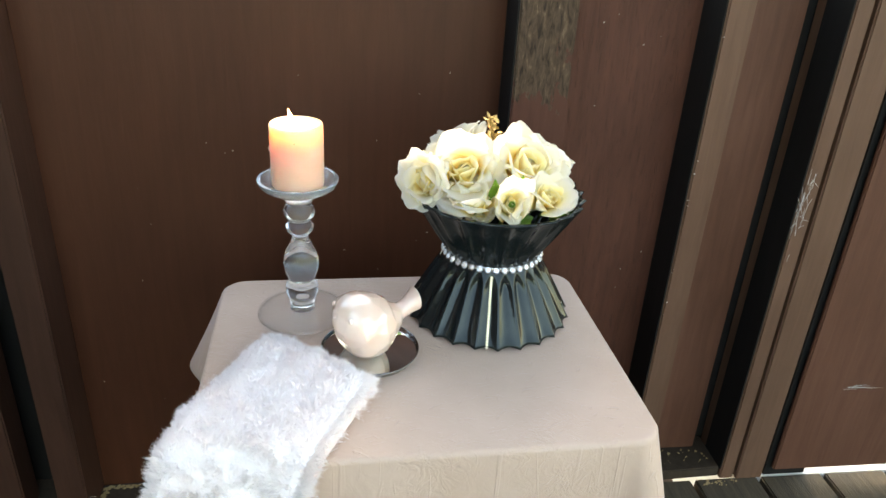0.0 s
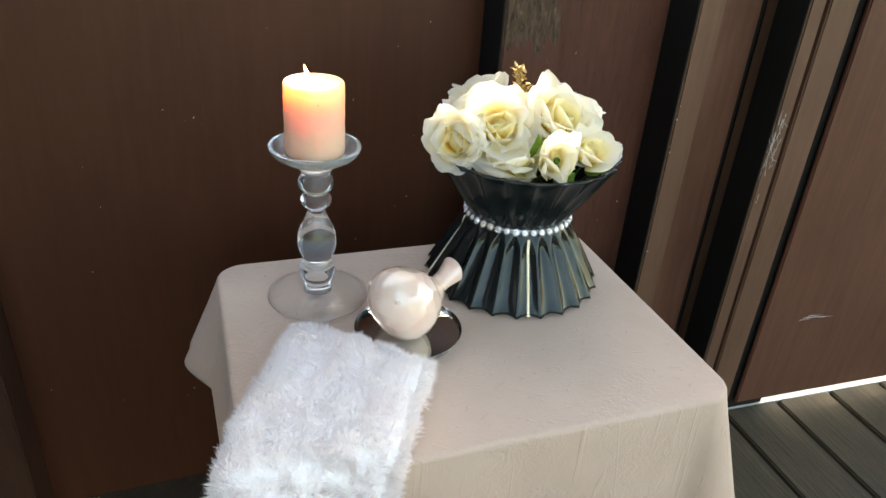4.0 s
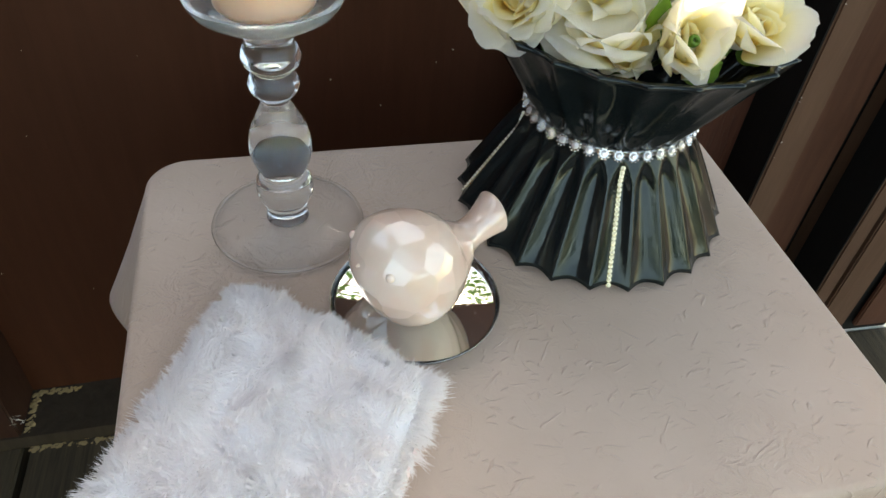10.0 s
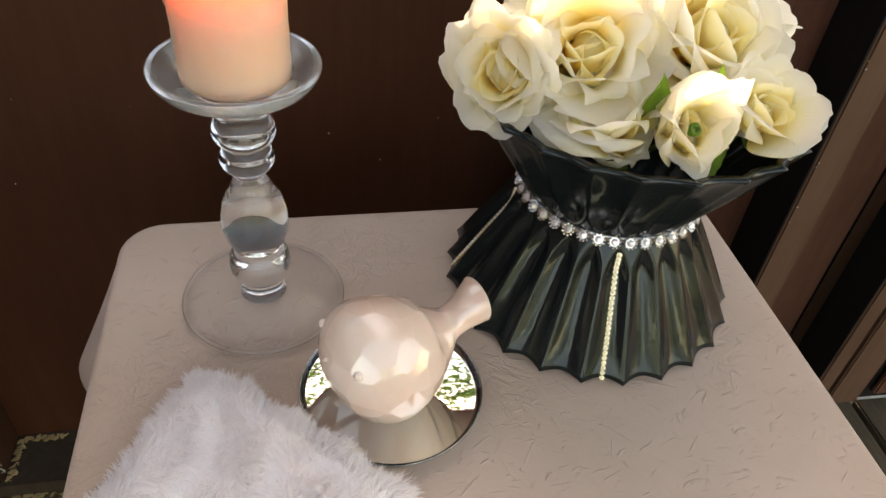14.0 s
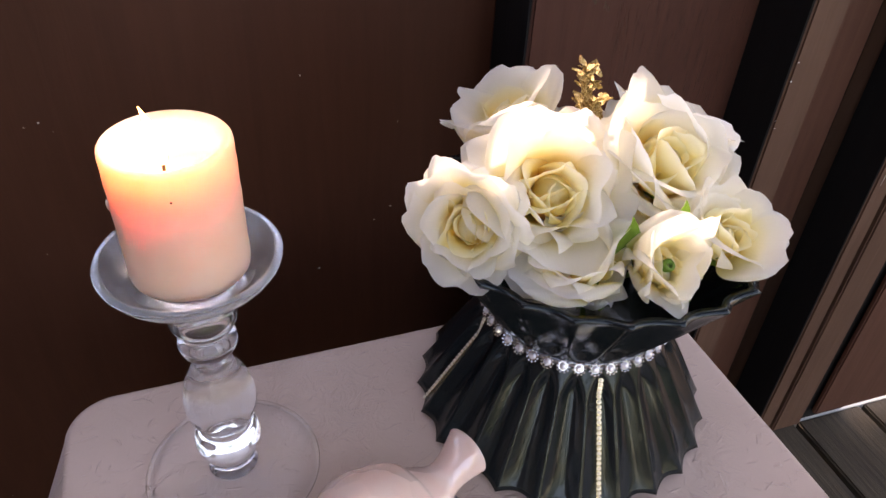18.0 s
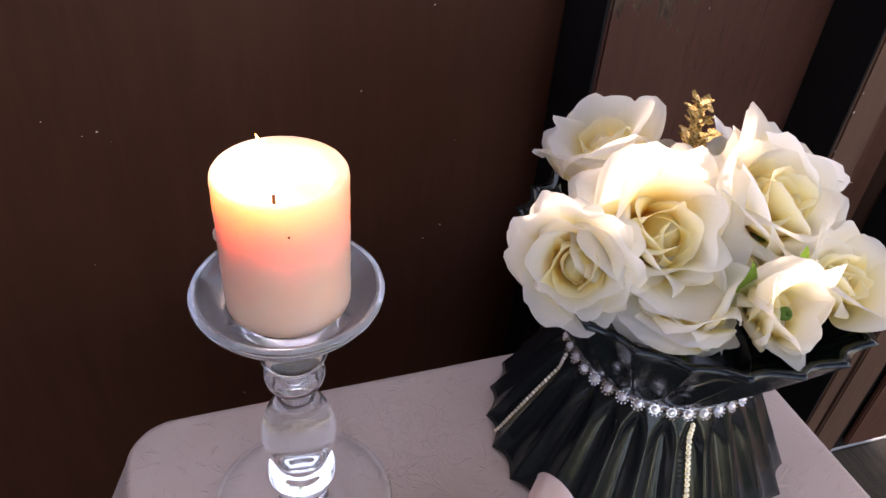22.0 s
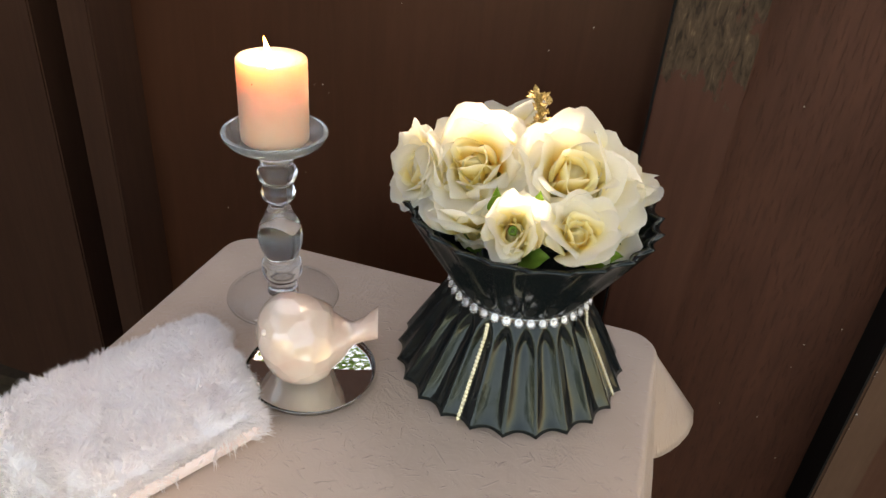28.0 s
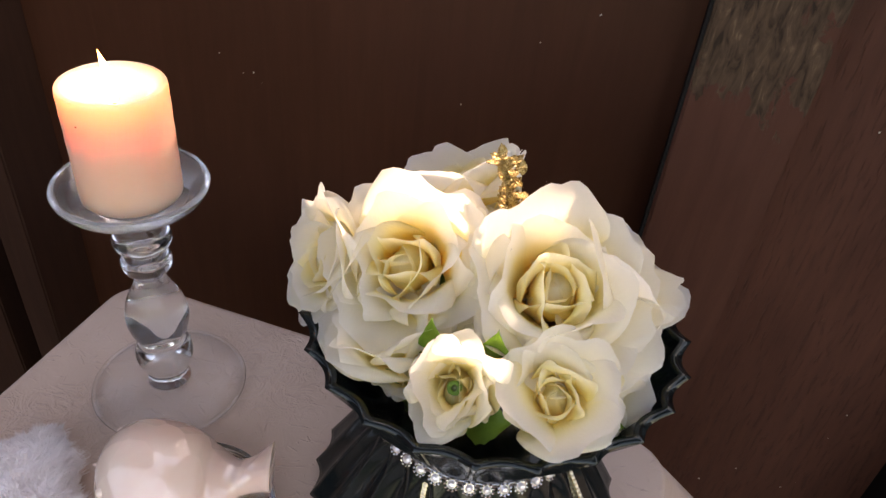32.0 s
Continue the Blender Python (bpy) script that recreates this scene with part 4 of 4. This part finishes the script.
# ---- the mirror dish and the bird ----
DX, DY = 0.033, 0.8655
def mirror_dish():
    root = tagged(new("mirror_dish"), "small round mirrored dish with a low rim", "dish")
    root.location = (DX, DY, TOP)
    part("rim", lathe([(0.0, 0.0), (0.060, 0.0), (0.0645, 0.0012), (0.0685, 0.0075), (0.0692, 0.0092), (0.0686, 0.0098), (0.0678, 0.0092), (0.0668, 0.0075)], 72), M_rimdark, root, "dark polished rim", True)
    part("mirror", lathe([(0.0, 0.0046), (0.0645, 0.0046), (0.0665, 0.0056), (0.0680, 0.0094)], 72), M_mirror, root, "mirrored well", True).matrix_local = pose(0, 0, 0, -1.2, 1.8, 0)
    return root
mirror_dish()

def bird():
    st = [(-0.0460, 0.0600, 0.0006), (-0.0448, 0.0600, 0.0095), (-0.0395, 0.0580, 0.0245), (-0.0300, 0.0548, 0.0370), (-0.0180, 0.0515, 0.0442), (-0.0040, 0.0486, 0.0462), (0.0100, 0.0466, 0.0442),
          (0.0230, 0.0462, 0.0388), (0.0350, 0.0476, 0.0305), (0.0450, 0.0505, 0.0220), (0.0505, 0.0535, 0.0165), (0.0555, 0.0568, 0.0140), (0.0630, 0.0610, 0.0142), (0.0705, 0.0655, 0.0162), (0.0765, 0.0692, 0.0182), (0.0783, 0.0704, 0.0174), (0.0787, 0.0706, 0.0)]
    bm = bmesh.new()
    sm = spline(st, 4)
    rings, n = [], 40
    for x, zc, r in sm:
        r = max(r, 0.0)
        ring = []
        for i in range(n):
            a = 2 * math.pi * i / n
            ry, rz = r, r * (1.05 if x < 0.03 else 0.85)
            ring.append(bm.verts.new((x - 0.10 * (zc - 0.05) * 0, ry * math.cos(a), max(0.0042, zc + rz * math.sin(a)))))
        rings.append(ring)
    for a, b in zip(rings, rings[1:]):
        for i in range(n):
            bm.faces.new((a[i], a[(i + 1) % n], b[(i + 1) % n], b[i]))
    bm.faces.new(rings[0]), bm.faces.new(rings[-1])
    bmesh.ops.create_cone(bm, cap_ends=True, segments=12, radius1=0.0058, radius2=0.0006, depth=0.011, matrix=Matrix.Translation((-0.0415, 0, 0.071)) @ Vector((-1, 0, 0.12)).to_track_quat("Z", "Y").to_matrix().to_4x4())
    for side in (-1, 1):
        bmesh.ops.create_uvsphere(bm, u_segments=12, v_segments=8, radius=0.0036, matrix=Matrix.Translation((-0.0335, side * 0.0262, 0.0760)))
    bmesh.ops.remove_doubles(bm, verts=bm.verts, dist=0.0001)
    ob = thing("bird_figurine", bm, M_bird, "glossy cream ceramic bird standing on a mirrored dish", "figurine", True)
    ob.matrix_world = pose(0.026, 0.861, TOP + 0.001, 0, 0, 24)
    return ob
bird()

# ---- the plush piece ----
def plush():
    back, side = Vector((-0.110, 0.887)), Vector((0.032, 0.770))
    along = Vector((-0.105, -0.215)).normalized()
    Wd, Ln = (side - back).length, 0.34
    e = (side - back).normalized()
    edge_y = TY0 - 0.004
    def surf(u, v, lift):
        """u across, v along (metres); bends down past the table's front edge."""
        bow = 0.006 * math.sin(u / Wd * math.pi)
        p = back + e * u + along * (v - bow)
        x, y, z = p.x, p.y, TOP + lift
        over = edge_y - y
        if over > 0:
            y, z = edge_y - 0.03 * (1 - math.exp(-over / 0.03)) , z - over * 0.9
        out = TX0 - 0.006 - x
        if out > 0:
            x, z = TX0 - 0.006 - 0.03 * (1 - math.exp(-out / 0.03)), z - out * 0.8
        return Vector((x, y, z))
    def height(u, v):
        fu = min(u / 0.016, (Wd - u) / 0.005)
        fv = min(v, Ln - v) / 0.016
        f = max(0.0, min(1, fu)) * max(0.0, min(1, fv))
        return 0.004 + 0.025 * math.sqrt(max(0, 1 - (1 - f) ** 2)) + 0.0040 * noise.noise(Vector((u * 42, v * 42, 1)))
    root = tagged(new("plush_stocking"), "fluffy white plush piece with a pink fabric side", "plush")
    rows = [[surf(Wd * i / 24, Ln * j / 40, max(0.0025, height(Wd * i / 24, Ln * j / 40) - 0.0018)) for i in range(25)] for j in range(41)]
    lower = [[surf(Wd * i / 24, Ln * j / 40, 0.0008) for i in range(25)] for j in range(41)]
    bm = bmesh.new()
    a = [[bm.verts.new(p) for p in r] for r in rows]
    b = [[bm.verts.new(p) for p in r] for r in lower]
    for j in range(40):
        for i in range(24):
            bm.faces.new((a[j][i], a[j][i + 1], a[j + 1][i + 1], a[j + 1][i]))
            bm.faces.new((b[j + 1][i], b[j + 1][i + 1], b[j][i + 1], b[j][i]))
    for j in range(40):
        bm.faces.new((a[j + 1][0], b[j + 1][0], b[j][0], a[j][0]))
    for i in range(24):
        bm.faces.new((a[0][i], b[0][i], b[0][i + 1], a[0][i + 1]))
        bm.faces.new((a[40][i + 1], b[40][i + 1], b[40][i], a[40][i]))
    m_back, nt_b, b_b = simple("plush_backing", (0.97, 0.92, 0.905), 0.95)
    bump(nt_b, b_b, noise_tex(nt_b, coords(nt_b, (1, 1, 1)), 150, 4, 0.65, 0.8), 0.8, 0.004)
    part("backing", bm, m_back, root, "", True)
    m_pink, nt_p, b_p = simple("pink_lining", (0.93, 0.76, 0.72), 0.9)
    bump(nt_p, b_p, noise_tex(nt_p, coords(nt_p, (1, 1, 1)), 300, 3), 0.5, 0.001)
    side_rows = [[surf(Wd + 0.0006 + 0.0020 * math.sin(math.pi * q / 4), Ln * j / 40, 0.0008 + 0.0150 * q / 4) for q in range(5)] for j in range(41)]
    part("lining", grid_mesh("lining", side_rows, m_pink), None, root, "pink fabric side between the two pile layers")
    rnd = random.Random(3)
    verts, faces = [], []
    def strand(p, d, ln, w, bend):
        sidev = d.cross(Vector((rnd.uniform(-1, 1), rnd.uniform(-1, 1), rnd.uniform(-1, 1))))
        if sidev.length < 1e-6:
            return
        sidev = sidev.normalized() * w
        k = len(verts)
        m1, tip = p + d * ln * 0.5 + bend * ln * 0.15, p + d * ln * 0.92 + bend * ln * 0.55
        verts.extend((p - sidev, p + sidev, m1 - sidev * 0.8, m1 + sidev * 0.8, tip))
        faces.extend(((k, k + 1, k + 3, k + 2), (k + 2, k + 3, k + 4)))
    for k in range(6000):
        u, v = rnd.uniform(0, Wd), rnd.uniform(0, Ln)
        if k % 4 == 0:
            q = rnd.random()
            if q < 0.35:
                u = rnd.uniform(0, 0.012)
            elif q < 0.7:
                u = Wd - rnd.uniform(0, 0.012)
            else:
                v = rnd.uniform(0, 0.012)
        eu = (u / Wd * 2 - 1)
        ou = math.copysign(max(0, abs(eu) - 0.78) / 0.22, eu)
        ov = -max(0, 1 - v / 0.025)
        c = Vector((noise.noise(Vector((u * 36, v * 36, 5))), noise.noise(Vector((u * 36, v * 36, 9))), 0))
        d0 = Vector((e.x * ou * 1.5 + along.x * ov * 1.5, e.y * ou * 1.5 + along.y * ov * 1.5, 0.80)) + c * 0.95 + Vector((rnd.gauss(0, 0.32), rnd.gauss(0, 0.32), 0))
        d0.normalize()
        ln0 = rnd.uniform(0.010, 0.0185)
        for q in range(12):
            uu, vv = min(Wd, max(0, u + rnd.gauss(0, 0.0024))), min(Ln, max(0, v + rnd.gauss(0, 0.0024)))
            lift = height(uu, vv) * rnd.uniform(0.7, 0.95)
            if u > Wd - 0.013:
                lift = rnd.uniform(0.015, 0.024) if k % 3 else rnd.uniform(0.001, 0.012)
            p = surf(uu, vv, lift)
            d = d0 + Vector(((u - uu) * e.x + (v - vv) * along.x, (u - uu) * e.y + (v - vv) * along.y, 0)) * 110 + Vector((rnd.gauss(0, 0.10), rnd.gauss(0, 0.10), rnd.gauss(0, 0.08)))
            d.normalize()
            strand(p, d, ln0 * rnd.uniform(0.7, 1.1), 0.00045, Vector((c.x * 0.7, c.y * 0.7, -0.30)))
    me = bpy.data.meshes.new("pile")
    me.from_pydata(verts, [], faces)
    me.materials.append(M_fur)
    me.polygons.foreach_set("use_smooth", [True] * len(me.polygons))
    tagged(part("pile", me, None, root, "long soft white pile"), kind="stuff")
    return root
plush()

# ---- flakes and cobwebs ----
def flecks(name, label, material, places, seed, lo, hi):
    rnd = random.Random(seed)
    verts, faces = [], []
    for p, n in places:
        p, n = Vector(p), Vector(n).normalized()
        a = n.orthogonal().normalized()
        b = n.cross(a)
        r, k, i = rnd.uniform(lo, hi), rnd.randrange(5, 8), len(verts)
        t = rnd.uniform(0, 6.28)
        st = rnd.uniform(0.35, 1.0)
        for q in range(k):
            f = r * rnd.uniform(0.55, 1.2)
            w = t + 2 * math.pi * q / k
            verts.append(p + n * 0.0006 + a * f * math.cos(w) + b * f * st * math.sin(w))
        verts.append(p + n * (0.0006 + 0.35 * r))
        for q in range(k):
            faces.append((i + q, i + (q + 1) % k, i + k))
    me = bpy.data.meshes.new(name)
    me.from_pydata([tuple(v) for v in verts], [], faces)
    me.materials.append(material)
    return tagged(new(name, me), label, "debris", kind="stuff")
M_flake, _, _ = simple("bare_wood_flake", (0.36, 0.25, 0.12), 0.9)
M_web, _, _ = simple("cobweb_dust", (0.62, 0.60, 0.56), 0.9)
_r = random.Random(21)
front = lambda x: 1.243 + (x + 0.65) * 0.0397
back = lambda x: 1.345 + (x + 0.556) * 0.0577
spots = []
for k in range(150):
    x = -0.55 + 0.33 * _r.random() ** 1.4
    spots.append(((x, front(x) - 0.004 + _r.gauss(0, 0.0035), 0.0008), (0, 0, 1)))
for k in range(75):
    x = -0.552 + 0.075 * _r.random()
    spots.append(((x, back(x) - 0.006 - 0.010 * _r.random(), 0.0325), (0, 0, 1)))
for k in range(50):
    spots.append(((-0.553 + 0.012 * _r.random(), 1.255 + 0.085 * _r.random(), 0.0325), (0, 0, 1)))
for k in range(26):
    spots.append(((0.88 + 0.10 * _r.random(), 1.285 + _r.gauss(0, 0.006), 0.001), (0, 0, 1)))
for k in range(24):
    spots.append(((0.745 + 0.17 * _r.random(), 1.32 + 0.055 * _r.random(), 0.0325), (0, 0, 1)))
for k in range(34):
    spots.append(((0.6835, _r.uniform(1.31, 1.385), 0.06 + 0.20 * _r.random() ** 1.3), (-1, 0, 0)))
for k in range(60):
    spots.append(((_r.uniform(0.56, 0.672), 1.315 + 0.07 * _r.random(), 0.0325), (0, 0, 1)))
flecks("paint_flakes", "pale flakes of bare wood along the bottom rail", M_flake, spots, 4, 0.0015, 0.0060)
spots = []
for k in range(26):
    x = _r.uniform(-0.55, 0.30)
    spots.append(((x, back(x), _r.uniform(0.15, 1.2)), (0, -1, 0)))
for k in range(16):
    spots.append(((_r.uniform(0.40, 0.67), 1.392, _r.uniform(0.12, 1.15)), (0, -1, 0)))
for k in range(14):
    spots.append(((_r.uniform(1.09, 1.9), 1.288, _r.uniform(0.10, 1.15)), (0, -1, 0)))
for k in range(9):
    spots.append(((0.689 + 0.004 * _r.random(), 1.298, _r.uniform(0.3, 1.1)), (0, -1, 0)))
flecks("dust_flecks", "tiny pale flecks of dust on the wall", M_web, spots, 6, 0.0006, 0.0019)

def cobweb(name, at, span, n, seed, label):
    """A tangle of fine pale threads on the wall round `at`."""
    rnd = random.Random(seed)
    bm = bmesh.new()
    for k in range(n):
        a = Vector(at) + Vector((rnd.gauss(0, span[0]), -0.0012 - 0.002 * rnd.random(), rnd.gauss(0, span[1])))
        d = Vector((rnd.gauss(0, 1) * span[0], rnd.gauss(0, 0.001), rnd.gauss(0, 1) * span[1]))
        bmesh.ops.create_cone(bm, cap_ends=True, segments=4, radius1=0.0004, radius2=0.0002, depth=max(0.004, d.length * 1.2), matrix=Matrix.Translation(a) @ d.to_track_quat("Z", "Y").to_matrix().to_4x4())
    return thing(name, bm, M_web, label, "cobweb", kind="stuff")
cobweb("cobweb", (0.944, 1.297, 0.741), (0.007, 0.030), 26, 2, "dusty white cobweb on a wall post")
cobweb("cobweb", (0.951, 1.297, 0.80), (0.006, 0.022), 9, 7, "dusty white cobweb on a wall post")
cobweb("scuff", (1.215, 1.287, 0.285), (0.016, 0.003), 16, 5, "white scuff on the wide brown panel")
cobweb("cobweb", (-0.545, 1.249, 0.085), (0.010, 0.008), 8, 3, "pale cobweb shred by a wall post")

# ---- greenery outside ----
def leaves(rnd, n, place, lo, hi):
    verts, faces = [], []
    for k in range(n):
        p = place()
        if p is None:
            continue
        a = Vector((rnd.gauss(0, 1), rnd.gauss(0, 1), rnd.gauss(0, 0.6))).normalized()
        b = a.cross(Vector((rnd.gauss(0, 1), rnd.gauss(0, 1), rnd.gauss(0, 1)))).normalized()
        s, i = rnd.uniform(lo, hi), len(verts)
        c = a.cross(b) * s * 0.12
        verts.extend((p - a * s, p + b * s * 0.42 + c, p + a * s, p - b * s * 0.42 + c))
        faces.append((i, i + 1, i + 2, i + 3))
    me = bpy.data.meshes.new("leaves")
    me.from_pydata(verts, [], faces)
    me.materials.append(M_foliage)
    return me

def hedge():
    rnd = random.Random(8)
    def place():
        x, z = rnd.uniform(-8, 8), rnd.uniform(-0.5, 2.0)
        if noise.noise(Vector((x * 0.9, z * 0.9, 0))) < -0.2:
            return None
        return Vector((x, -4.5 + rnd.uniform(-0.5, 0.5) + 0.6 * noise.noise(Vector((x * 0.7, z * 0.7, 4))), z))
    return tagged(new("hedge", leaves(rnd, 10000, place, 0.07, 0.16)), "leafy green hedge outside the shelter", "hedge", kind="stuff")
hedge()

def tree(x0, y0, height, spread, seed, label="leafy green tree beyond the wooden fence", count=5200):
    rnd = random.Random(seed)
    root = tagged(new("tree"), label, "tree", group="trees round the shelter")
    root.location = (x0, y0, -0.55)
    m, nt, b = simple("bark", (0.12, 0.09, 0.065), 0.9)
    part("trunk", lathe(spline([(0.17, 0.0), (0.12, 0.5), (0.10, 1.6), (0.07, height * 0.65), (0.015, height)], 4), 12), m, root, "", True)
    bm = bmesh.new()
    ends = []
    for k in range(9):
        a, z = k * 2.4, height * (0.42 + 0.055 * k)
        e = Vector((math.cos(a) * spread * 0.8, math.sin(a) * spread * 0.8, z + 0.8))
        st = Vector((0, 0, z))
        ends.append(e)
        bmesh.ops.create_cone(bm, cap_ends=True, segments=7, radius1=0.045, radius2=0.012, depth=(e - st).length, matrix=Matrix.Translation((e + st) / 2) @ (e - st).to_track_quat("Z", "Y").to_matrix().to_4x4())
    part("limbs", bm, m, root, "", True)
    def place():
        c = rnd.choice(ends) * rnd.uniform(0.45, 1.1)
        c.z = max(c.z, height * 0.42) + rnd.gauss(0, 0.35)
        p = c + Vector((rnd.gauss(0, 0.42), rnd.gauss(0, 0.42), rnd.gauss(0, 0.3)))
        return p if p.z > height * 0.5 else None
    tagged(part("crown", leaves(rnd, count, place, 0.06, 0.13), None, root), kind="stuff")
tree(-1.6, 4.6, 6.4, 1.9, 4)
tree(2.7, 5.2, 6.8, 2.0, 9)

# ---- the deck ----
floor = thing("floor", box(-2.4, 2.6, -1.6, 1.302, -0.12, -0.040), M_dark, "dark joists under the weathered deck", "floor", kind="structure")
PLANK = finish(box(-0.083, 0.083, -1.6, 1.302, -0.036, 0.0, 0.004), "plank", M_deck)
for k in range(28):
    part("plank", PLANK, None, floor).location = (-2.248 + 0.178 * k, 0, -0.0005 * (k % 3))
